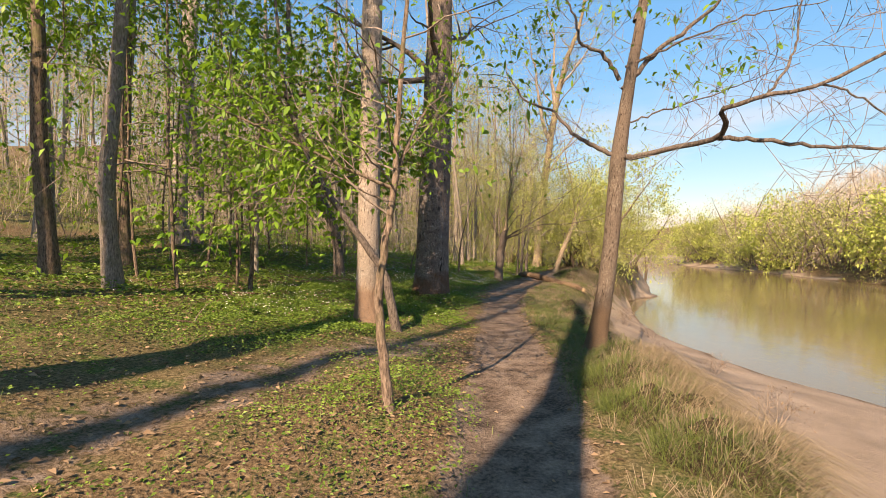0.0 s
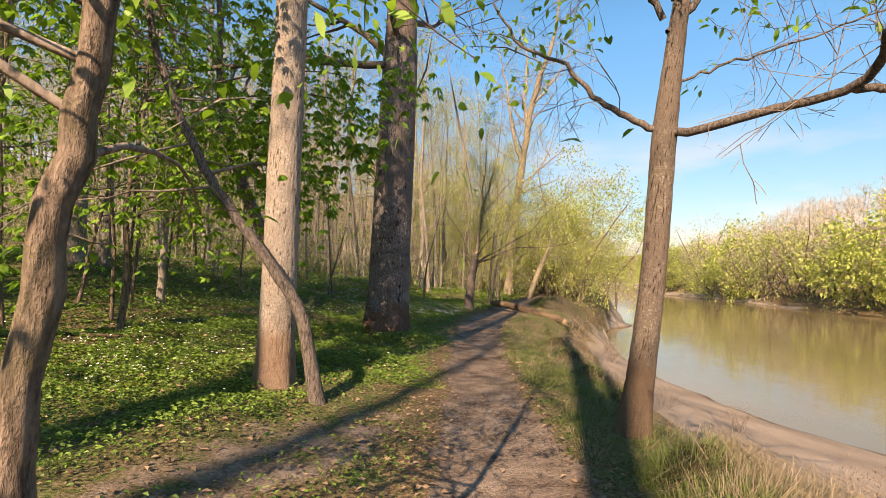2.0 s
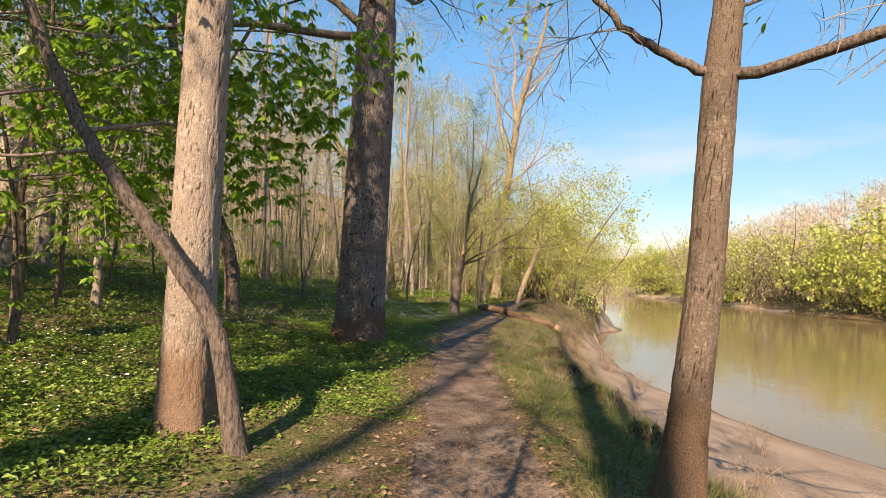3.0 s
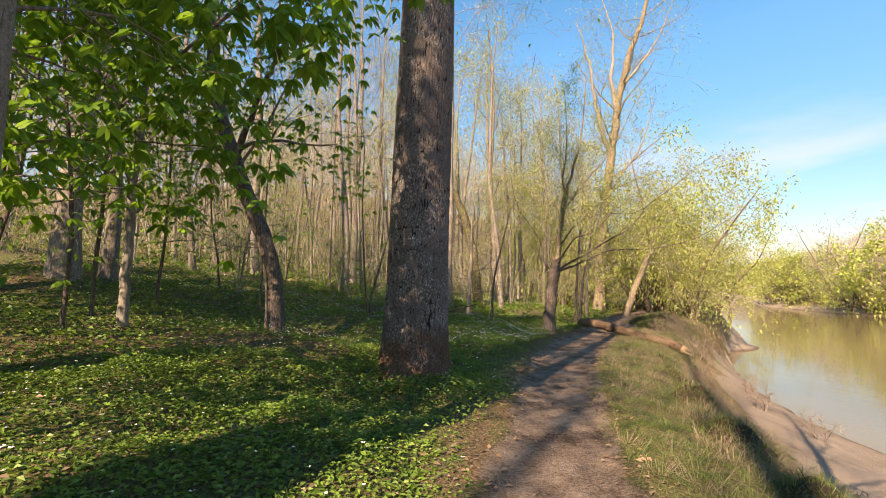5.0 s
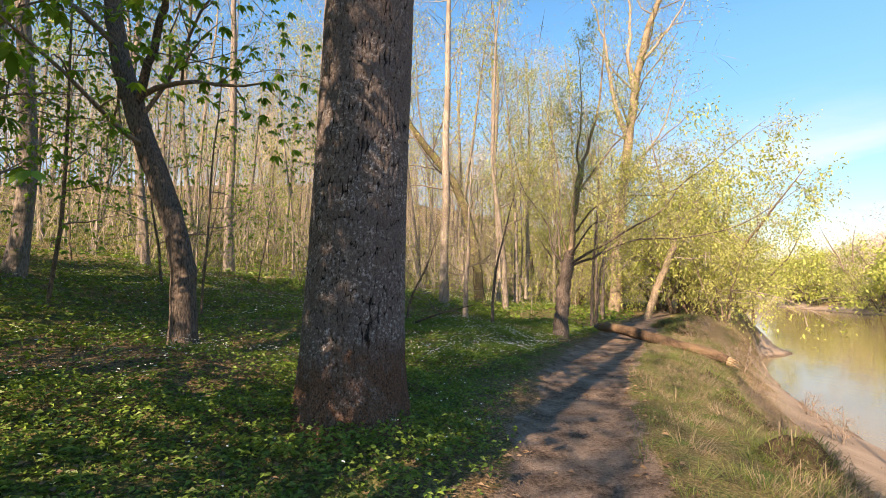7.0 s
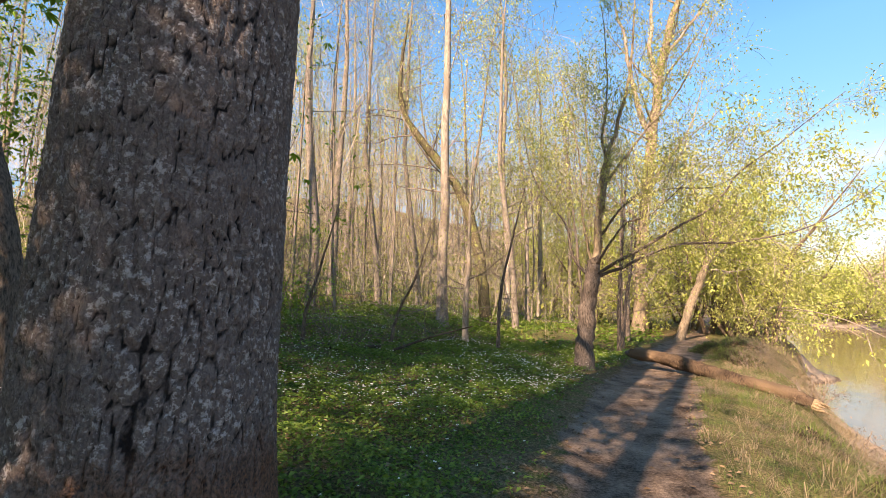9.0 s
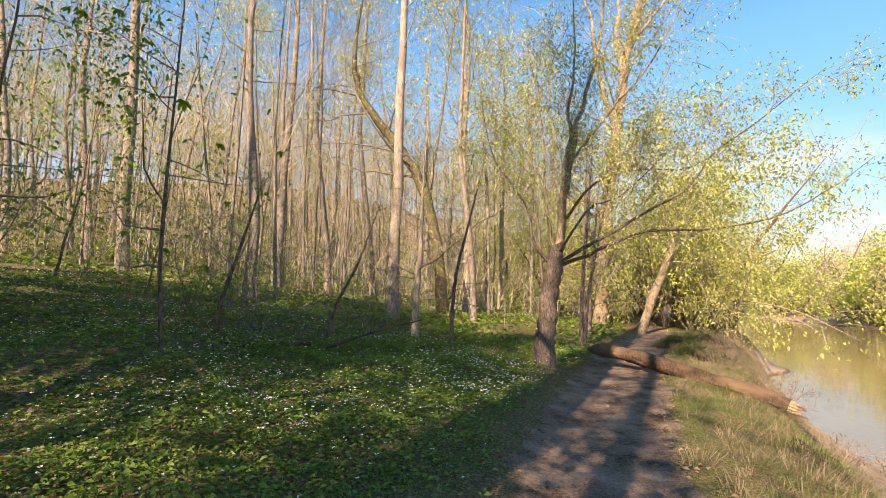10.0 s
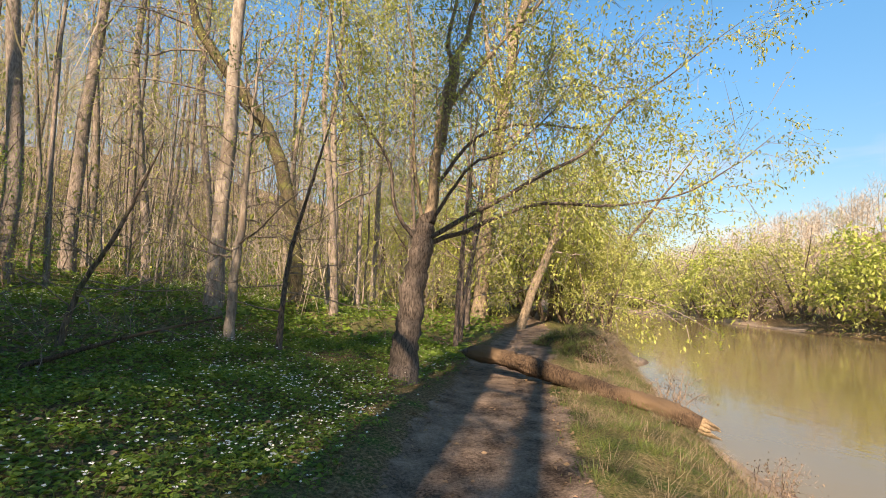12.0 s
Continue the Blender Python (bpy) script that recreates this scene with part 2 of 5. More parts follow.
M_LEAF_OLIVE = leaf_material("olive_budding_leaves", (0.14, 0.17, 0.04), (0.34, 0.36, 0.10))
M_COVER = leaf_material("groundcover_leaves", (0.046, 0.105, 0.018), (0.18, 0.285, 0.045), 0.3)
M_GRASS = leaf_material("green_grass", (0.045, 0.075, 0.018), (0.15, 0.19, 0.055), 0.3)
M_STRAW = leaf_material("dry_straw", (0.10, 0.08, 0.05), (0.31, 0.25, 0.17), 0.2, 0.75)
M_LITTER = leaf_material("dead_leaves", (0.07, 0.045, 0.028), (0.30, 0.21, 0.13), 0.1, 0.8)
M_PETAL = leaf_material("white_petals", (0.72, 0.73, 0.74), (0.85, 0.85, 0.82), 0.3)
M_HAZE_TWIG = leaf_material("far_budding_twigs", (0.33, 0.28, 0.225), (0.54, 0.47, 0.395), 0.3, 0.8)


# geometry helpers ---------------------------------------------------------
class Geo:
    """Gathers tubes, leaves and blades into one mesh."""

    def __init__(self):
        self.v, self.f, self.n, self.tone = [], [], 0, None

    def add(self, verts, quads):
        self.v.append(np.asarray(verts, float))
        self.f.append(np.asarray(quads, int) + self.n)
        self.n += len(verts)

    def tube(self, pts, rad, sides=6, lump=0.0, rng=None, cap=True):
        pts, rad = np.asarray(pts, float), np.asarray(rad, float)
        n = len(pts)
        tan = np.gradient(pts, axis=0)
        tan /= np.linalg.norm(tan, axis=1)[:, None] + 1e-9
        ref = np.array([1.0, 0.3, 0.1]) if abs(tan[0][2]) > 0.6 else np.array([0.1, 0.2, 1.0])
        a = np.cross(tan, ref)
        a /= np.linalg.norm(a, axis=1)[:, None] + 1e-9
        b = np.cross(tan, a)
        ang = np.arange(sides) * (2 * np.pi / sides)
        ring = np.cos(ang)[None, :, None] * a[:, None, :] + np.sin(ang)[None, :, None] * b[:, None, :]
        r = rad[:, None] * np.ones(sides)[None, :]
        if lump and rng is not None:
            r = r * (1 + lump * rng.normal(size=(n, sides)))
        verts = (pts[:, None, :] + ring * r[:, :, None]).reshape(-1, 3)
        i, j = np.arange(n - 1)[:, None] * sides, np.arange(sides)[None, :]
        k = (j + 1) % sides
        quads = np.stack([i + j, i + k, i + sides + k, i + sides + j], -1).reshape(-1, 4)
        self.add(verts, quads)

    def leaves(self, at, way, size, width=0.45, droop=0.3, rng=None, shaped=False):
        """Folded four-cornered leaves: at the points, pointing along way."""
        at, way = np.asarray(at, float), np.asarray(way, float)
        n = len(at)
        if n == 0:
            return
        size = np.broadcast_to(np.asarray(size, float), (n,))[:, None]
        way = way / (np.linalg.norm(way, axis=1)[:, None] + 1e-9)
        side = np.cross(way, rng.normal(size=(n, 3)) * 0.5 + np.array([0, 0, 1.0]))
        side /= np.linalg.norm(side, axis=1)[:, None] + 1e-9
        up = np.cross(side, way)
        if shaped:
            lo = at + way * size * 0.33 + up * size * 0.06
            hi = at + way * size * 0.68 + up * size * 0.05 - np.array([0, 0, 1.0]) * size * droop * 0.4
            tip = at + way * size - np.array([0, 0, 1.0]) * size * droop
            q = np.stack([at, lo + side * size * width * 0.42, hi + side * size * width * 0.45, tip, hi - side * size * width * 0.45, lo - side * size * width * 0.42], 1).reshape(-1, 3)
            base = np.arange(n)[:, None] * 6
            self.add(q, np.stack([base + np.array([0, 1, 2, 5]), base + np.array([5, 2, 3, 4])], 1).reshape(-1, 4))
            return
        mid = at + way * size * 0.5 + up * size * 0.10
        tip = at + way * size - np.array([0, 0, 1.0]) * size * droop
        q = np.stack([at, mid + side * size * width * 0.5, tip, mid - side * size * width * 0.5], 1).reshape(-1, 3)
        self.add(q, np.arange(4 * n).reshape(-1, 4))

    def blades(self, at, way, length, width, rng, bend=0.5):
        """Grass blades of two quads each, bending over."""
        at, way = np.asarray(at, float), np.asarray(way, float)
        n = len(at)
        if n == 0:
            return
        length = np.broadcast_to(np.asarray(length, float), (n,))[:, None]
        ang = rng.uniform(0, 2 * np.pi, n)
        side = np.stack([np.cos(ang), np.sin(ang), np.zeros(n)], 1) * width
        lean = way.copy()
        lean[:, 2] = 0
        p1 = at + way * length * 0.55
        p2 = at + way * length * 0.85 + lean * length * bend - np.array([0, 0, 1.0]) * length * bend * 0.55
        q = np.stack([at - side, at + side, p1 + side * 0.7, p1 - side * 0.7, p2 + side * 0.12, p2 - side * 0.12], 1).reshape(-1, 3)
        base = np.arange(n)[:, None] * 6
        f = np.concatenate([base + np.array([0, 1, 2, 3]), base + np.array([3, 2, 4, 5])], 0)
        self.add(q, f)

    def mesh(self, name, mat, smooth=True):
        v, f = np.concatenate(self.v), np.concatenate(self.f)
        me = bpy.data.meshes.new(name)
        me.vertices.add(len(v))
        me.vertices.foreach_set("co", v.astype(np.float32).ravel())
        me.loops.add(f.size)
        me.loops.foreach_set("vertex_index", f.astype(np.int32).ravel())
        me.polygons.add(len(f))
        me.polygons.foreach_set("loop_start", np.arange(0, f.size, 4, dtype=np.int32))
        me.polygons.foreach_set("use_smooth", np.full(len(f), smooth))
        me.update(calc_edges=True)
        me.materials.append(mat)
        if self.tone is not None:
            c = np.repeat(self.tone.reshape(-1, 1), 4, 1)
            me.color_attributes.new("plates", "FLOAT_COLOR", "POINT").data.foreach_set("color", c.astype(np.float32).ravel())
        return me


def part(name, geo, mat, parent, label="", smooth=True):
    ob = new(name, geo.mesh(name, mat, smooth))
    ob.parent = parent
    return tagged(ob, label)


def thing(name, at, label, category, group=""):
    ob = new(name)
    ob.empty_display_size = 0.2
    ob.matrix_basis = pose(*at)
    return tagged(ob, label, category, group)


def unit(v):
    v = np.asarray(v, float)
    return v / (np.linalg.norm(v) + 1e-9)


def grow(rng, start, way, length, n=6, wander=0.15, rise=0.0):
    """A wandering line from start; rise bends it up (or down)."""
    p, d, pts = np.array(start, float), unit(way), []
    pts.append(p.copy())
    for _ in range(n):
        d = unit(d + rng.normal(size=3) * wander + np.array([0, 0, rise]))
        p = p + d * length / n
        pts.append(p.copy())
    return np.array(pts)


def along(pts, f):
    """The point at the fraction f of a line, and its direction there."""
    x = f * (len(pts) - 1)
    i = min(int(x), len(pts) - 2)
    return pts[i] + (pts[i + 1] - pts[i]) * (x - i), unit(pts[i + 1] - pts[i])


def smooth_line(ctrl, n):
    """A smooth line through control points."""
    c = np.asarray(ctrl, float)
    c = np.concatenate([[2 * c[0] - c[1]], c, [2 * c[-1] - c[-2]]])
    out = []
    m = len(c) - 3
    for t in np.linspace(0, m - 1e-6, n):
        i, u = int(t), t - int(t)
        a, b, d, e = c[i], c[i + 1], c[i + 2], c[i + 3]
        out.append(0.5 * (2 * b + (d - a) * u + (2 * a - 5 * b + 4 * d - e) * u * u + (3 * b - a - 3 * d + e) * u ** 3))
    return np.array(out)


def branching(rng, wood, tips, line, r0, lo, hi, count, length, spread, levels, rise=0.03, wander=0.16, sides=5, nseg=6, fan=6, fine=False, thin=0.010):
    """Branches off a line, and branches off those; the ends go into tips as (point, way). fine: the last twigs are tubes, not slivers."""
    if levels == 1 and not fine:
        f = rng.uniform(lo, hi, count)
        i = np.minimum((f * (len(line) - 1)).astype(int), len(line) - 2)
        p = line[i] + (line[i + 1] - line[i]) * (f * (len(line) - 1) - i)[:, None]
        d = unit_rows(line[i + 1] - line[i])
        w = unit_rows(d * (1 - spread) + unit_rows(rng.normal(size=(count, 3))) * spread + np.array([0, 0, rise]))
        ln = length * rng.uniform(0.5, 1.4, count)
        wood.leaves(p, w, ln, (thin / ln + 0.004)[:, None], rng.uniform(-0.06, 0.06), rng)
        for k in range(count):
            tips.append((p[k] + w[k] * ln[k] * 0.6, w[k]))
            tips.append((p[k] + w[k] * ln[k], w[k]))
        return
    for i in range(count):
        f = lo + (hi - lo) * (i + rng.uniform(0.1, 0.9)) / count
        p, d = along(line, f)
        q = rng.normal(size=3)
        q = unit(q - d * np.dot(q, d))
        w = unit(d * (1 - spread) + q * spread)
        ln = length * (1.15 - 0.6 * (f - lo) / max(hi - lo, 1e-6)) * rng.uniform(0.6, 1.25)
        r = max(r0 * (1.1 - 0.7 * f) * rng.uniform(0.75, 1.1), 0.004)
        sub = grow(rng, p, w, ln, nseg, wander, rise)
        wood.tube(sub, np.linspace(r, max(r * 0.25, 0.003), len(sub)), sides)
        if levels > 1:
            branching(rng, wood, tips, sub, r * 0.5, 0.2, 1.0, max(3, int(fan * rng.uniform(0.7, 1.2))), ln * 0.5, 0.6, levels - 1,
                      rise, wander * 1.15, max(3, sides - 1), max(3, nseg - 2), fan, fine, thin)
        else:
            for g in (0.45, 0.75, 1.0):
                tips.append(along(sub, min(g, 0.999)))


def foliage(rng, tips, per, size, mat_geo, scatter=0.25, width=0.45, droop=0.3, shaped=False):
    if not tips:
        return
    p = np.repeat(np.array([t[0] for t in tips]), per, 0)
    w = np.repeat(np.array([t[1] for t in tips]), per, 0)
    n = len(p)
    p = p + rng.normal(size=(n, 3)) * scatter
    w = unit_rows(w * 0.4 + rng.normal(size=(n, 3)) * 0.8 + np.array([0, 0, -0.15]))
    mat_geo.leaves(p, w, size * rng.uniform(0.6, 1.3, n), width, droop, rng, shaped)


def palmate(rng, tips, per, size, geo, scatter=0.2):
    """Hand-shaped leaves: five drooping leaflets from each stalk end."""
    for p, d in tips:
        for _ in range(per):
            c = p + rng.normal(size=3) * scatter
            out = unit(d * 0.5 + rng.normal(size=3) * np.array([1, 1, 0.3]))
            out[2] = min(out[2], 0.2)
            a0 = math.atan2(out[1], out[0])
            ang = a0 + np.linspace(-1.3, 1.3, 5)
            ways = np.stack([np.cos(ang), np.sin(ang), np.full(5, -0.35) + rng.normal(size=5) * 0.15], 1)
            geo.leaves(np.repeat(c[None], 5, 0), ways, size * np.array([0.7, 0.9, 1.05, 0.9, 0.7]) * rng.uniform(0.7, 1.2), 0.42, 0.35, rng, True)


def unit_rows(v):
    return v / (np.linalg.norm(v, axis=1)[:, None] + 1e-9)


# the lie of the land ------------------------------------------------------
NOISE = {}


def vnoise(x, y, cell, seed):
    """Smooth noise, about -1 to 1."""
    if seed not in NOISE:
        NOISE[seed] = np.random.default_rng(seed).uniform(-1, 1, (256, 256))
    g = NOISE[seed]
    u, w = np.asarray(x) / cell + 61.3, np.asarray(y) / cell + 37.7
    i, j = np.floor(u).astype(int), np.floor(w).astype(int)
    a, b = u - i, w - j
    a, b = a * a * (3 - 2 * a), b * b * (3 - 2 * b)
    i0, j0, i1, j1 = i % 256, j % 256, (i + 1) % 256, (j + 1) % 256
    return (g[i0, j0] * (1 - a) + g[i1, j0] * a) * (1 - b) + (g[i0, j1] * (1 - a) + g[i1, j1] * a) * b


def soft_step(a, b, x):
    t = np.clip((x - a) / (b - a), 0, 1)
    return t * t * (3 - 2 * t)


def table(y, ys, xs):
    """A rounded table: the mean of the straight one over a few metres."""
    return sum(np.interp(np.asarray(y) + o, ys, xs) for o in (-1.5, -0.75, 0, 0.75, 1.5)) / 5


def path_x(y):
    return table(y, [-40, -8, 0, 3.8, 6.2, 10.3, 14, 18, 20, 23.3, 28, 33.6, 45, 70, 130], [-6, -0.9, 0.25, 0.6, 0.95, 1.35, 1.8, 2.6, 3.2, 4.5, 6.4, 8.8, 13.5, 24, 46])


def path_half(y):
    return table(y, [0, 10, 14, 18, 24, 34], [0.55, 0.52, 0.52, 0.75, 0.85, 0.6])


def path_z(y):
    return table(y, [-20, 0, 4, 12, 20, 30, 60], [0.1, 0.1, 0.06, -0.1, -0.12, 0.0, 0.3])


def crest_x(y):
    return path_x(y) + table(y, [0, 5, 8, 12, 20, 24, 30, 36, 50], [1.7, 1.7, 1.65, 1.9, 2.0, 2.1, 2.3, 3.0, 4.0])


def shore_x(y):
    return table(y, [-60, 0, 9, 12.5, 14.5, 17, 20, 25, 28, 35, 38, 40.5, 46, 54, 60, 80, 122, 220],
                 [17, 15, 13.2, 12.3, 11.3, 10.8, 10.7, 10.9, 11.7, 13.6, 14.8, 16.8, 20.5, 23, 25, 33, 52, 100])


def far_x(y):
    return table(y, [-80, 0, 48, 57, 80, 122, 220], [44, 48, 51, 51.5, 56.5, 63, 112])


def spur_x(y):
    return table(y, [-3, 2.5, 4, 5.7, 8.3, 11], [-4.2, -2.6, -1.75, -1.1, 0.05, 1.2])


def height(x, y):
    x, y = np.asarray(x, float), np.asarray(y, float)
    c, cr, sh, fx, zp = path_x(y), crest_x(y), shore_x(y), far_x(y), path_z(y)
    ceff = np.minimum(c, 4.0 + 0.2 * np.maximum(y - 23, 0))
    d = ceff - x
    # left of the path: a gentle rise, then the wooded slope
    left = 0.13 * np.clip(d - 0.8, 0, 14) + 0.2 * np.clip(d - 16, 0, 60)
    back = 0.22 * np.clip(y - 70 - 0.3 * np.clip(x, -40, 60), 0, 80) * soft_step(45, 10, x - c)
    z = zp + left + back * soft_step(0, 6, cr - x)
    z = z + 0.16 * vnoise(x, y, 2.3, 3) * soft_step(1.0, 3.0, d) + 0.5 * vnoise(x, y, 9, 4) * soft_step(6, 15, d)
    z = z + 0.05 * vnoise(x, y, 0.7, 5) * soft_step(0.5, 1.5, np.abs(x - c)) + 0.015 * vnoise(x, y, 0.3, 6)
    z = z + 0.17 * np.exp(-((x + 0.45) ** 2 + (y - 3.8) ** 2) / 0.5)
    hp = path_half(y)
    z = z - 0.06 * soft_step(1.25, 0.6, np.abs(x - c) / hp)
    # the bank, the beach and the river bed
    wob = 0.35 * vnoise(x * 0.3, y, 1.6, 7) + 0.15 * vnoise(x, y, 0.6, 8)
    s = x - cr - wob
    toe = table(y, [0, 7, 11, 40], [0.75, 0.85, 1.6, 1.6])
    drop = soft_step(0.0, toe, s)
    low = -1.45 - (x - cr - toe) * (1.35 / np.maximum(sh - cr - toe, 1.0))
    low = np.where(x > sh, WATER_Z - 0.18 * (x - sh), low)
    low = low + 0.55 * np.exp(-((x - 17.6 - 0.3 * (y - 42)) / 2.6) ** 2 - ((y - 42) / 2.0) ** 2) * (x > sh - 1)
    low = np.maximum(low, -4.6) + 0.04 * vnoise(x, y, 1.1, 9)
    top = z - 0.10 * np.clip(x - c - 0.6, 0, 3)
    z = np.where(s > 0, top * (1 - drop) + np.minimum(low, top) * drop, top)
    # the far side
    e = x - fx - 1.2 * vnoise(x * 0.4, y, 7, 11)
    far = WATER_Z + 0.15 * np.clip(e, -8, 2) + 1.6 * soft_step(1.5, 6, e) + 0.33 * np.clip(e - 14, 0, 62) + 0.8 * vnoise(x, y, 14, 12) * soft_step(8, 20, e)
    return np.where(e > -8, np.maximum(z * (x < fx - 9) + -9 * (x >= fx - 9), far), z)


def ground_at(x, y):
    return float(height(np.array([x]), np.array([y]))[0])


def steps(lo, hi, fine, far_lo, far_hi, rate):
    mid = list(np.arange(lo, hi + 1e-6, fine))
    a, s = [], fine
    while (a[-1] if a else lo) > far_lo:
        s *= rate
        a.append((a[-1] if a else lo) - s)
    b, s = [], fine
    while (b[-1] if b else hi) < far_hi:
        s *= rate
        b.append((b[-1] if b else hi) + s)
    return np.array(a[::-1] + mid + b)


def build_ground():
    xs, ys = steps(-5, 7.5, 0.10, -600, 900, 1.08), steps(0.5, 27, 0.15, -500, 1200, 1.06)
    X, Y = np.meshgrid(xs, ys, indexing="ij")
    Z = height(X, Y)
    c, cr, sh = path_x(Y), crest_x(Y), shore_x(Y)
    n1 = vnoise(X, Y, 0.5, 20) * 0.16 + vnoise(X, Y, 1.7, 21) * 0.15
    red = soft_step(1.35, 0.75, np.abs(X - c) / path_half(Y) + n1)
    spur = soft_step(1.5, 0.5, np.abs(X - spur_x(Y)) / 0.6 + n1 * 2) * soft_step(9.0, 7.0, Y) * (Y > -6) * 0.55
    red = np.maximum(red, spur)
    bare = soft_step(0.15, 0.5, X - cr) * soft_step(2.8, 1.7, X - cr) * (0.1 + 0.55 * vnoise(X, Y, 1.3, 22))
    red = np.maximum(red, bare)
    far_side = X - far_x(Y)
    green = soft_step(1.35, 2.1, X - cr + 0.5 * vnoise(X, Y, 1.2, 23)) * (far_side < 0) + soft_step(-1, 0, far_side) * soft_step(3.5, 2.0, far_side) * soft_step(66, 78, Y)
    d = c - X
    blue = np.clip(0.55 + 0.6 * vnoise(X, Y, 2.2, 24), 0, 1) * soft_step(0.6, 1.6, d) * soft_step(2, 9, Y + 0.4 * d) * soft_step(60, 20, d)
    blue = np.maximum(blue, soft_step(0.4, 0.8, X - c) * soft_step(1.4, 0.6, X - cr) * 0.6)
    cols = np.stack([red, np.clip(green, 0, 1), blue, np.ones_like(red)], -1).reshape(-1, 4)
    verts = np.stack([X, Y, Z], -1).reshape(-1, 3)
    nx, ny = len(xs), len(ys)
    i, j = np.meshgrid(np.arange(nx - 1), np.arange(ny - 1), indexing="ij")
    a = i * ny + j
    quads = np.stack([a, a + ny, a + ny + 1, a + 1], -1).reshape(-1, 4)
    cx = (xs[:-1] + xs[1:])[:, None] / 2 + 0 * ys[None, :-1]
    cy = 0 * xs[:-1, None] + (ys[:-1] + ys[1:])[None, :] / 2
    is_path = (np.abs(cx - path_x(cy)) < path_half(cy) * 1.05) & (cy > -20) & (cy < 70)
    is_beach = (cx > crest_x(cy) + 2.0) & (cx < shore_x(cy) + 1.0) & (cy > -30) & (cy < 60)
    kinds = np.where(is_path, 1, np.where(is_beach, 2, 0)).reshape(-1)
    for kind, name, label, cat in ((0, "ground", "forest floor of leaf litter, moss and low green plants", "ground"),
                                   (1, "path", "trodden bare dirt footpath running through the wood", "path"),
                                   (2, "beach", "sandy silt beach below the river bank", "beach")):
        q = quads[kinds == kind]
        used, inv = np.unique(q, return_inverse=True)
        g = Geo()
        g.add(verts[used], inv.reshape(-1, 4))
        ob = new(name, g.mesh(name, M_GROUND))
        at = ob.data.color_attributes.new("zones", "FLOAT_COLOR", "POINT")
        at.data.foreach_set("color", cols[used].astype(np.float32).ravel())
        tagged(ob, label, cat, kind="structure")


build_ground()
wat = Geo()
wxs, wys = np.linspace(5, 130, 26), np.linspace(-90, 240, 40)
WX, WY = np.meshgrid(wxs, wys, indexing="ij")
wi, wj = np.meshgrid(np.arange(25), np.arange(39), indexing="ij")
wa = wi * 40 + wj
wat.add(np.stack([WX, WY, np.full_like(WX, WATER_Z)], -1).reshape(-1, 3), np.stack([wa, wa + 40, wa + 41, wa + 1], -1).reshape(-1, 4))
tagged(new("water", wat.mesh("water", M_WATER)), "brown green slow river with faint ripples", "river", kind="structure")


# trees that stand along the path ------------------------------------------
def trunk_rings(ctrl, radii, n):
    line = smooth_line(ctrl, n)
    r = np.interp(np.linspace(0, 1, n), np.linspace(0, 1, len(radii)), radii)
    return line, r


def flare(r, line, amount, reach):
    h = line[:, 2] - line[0, 2]
    return r * (1 + amount * np.exp(-h / reach))


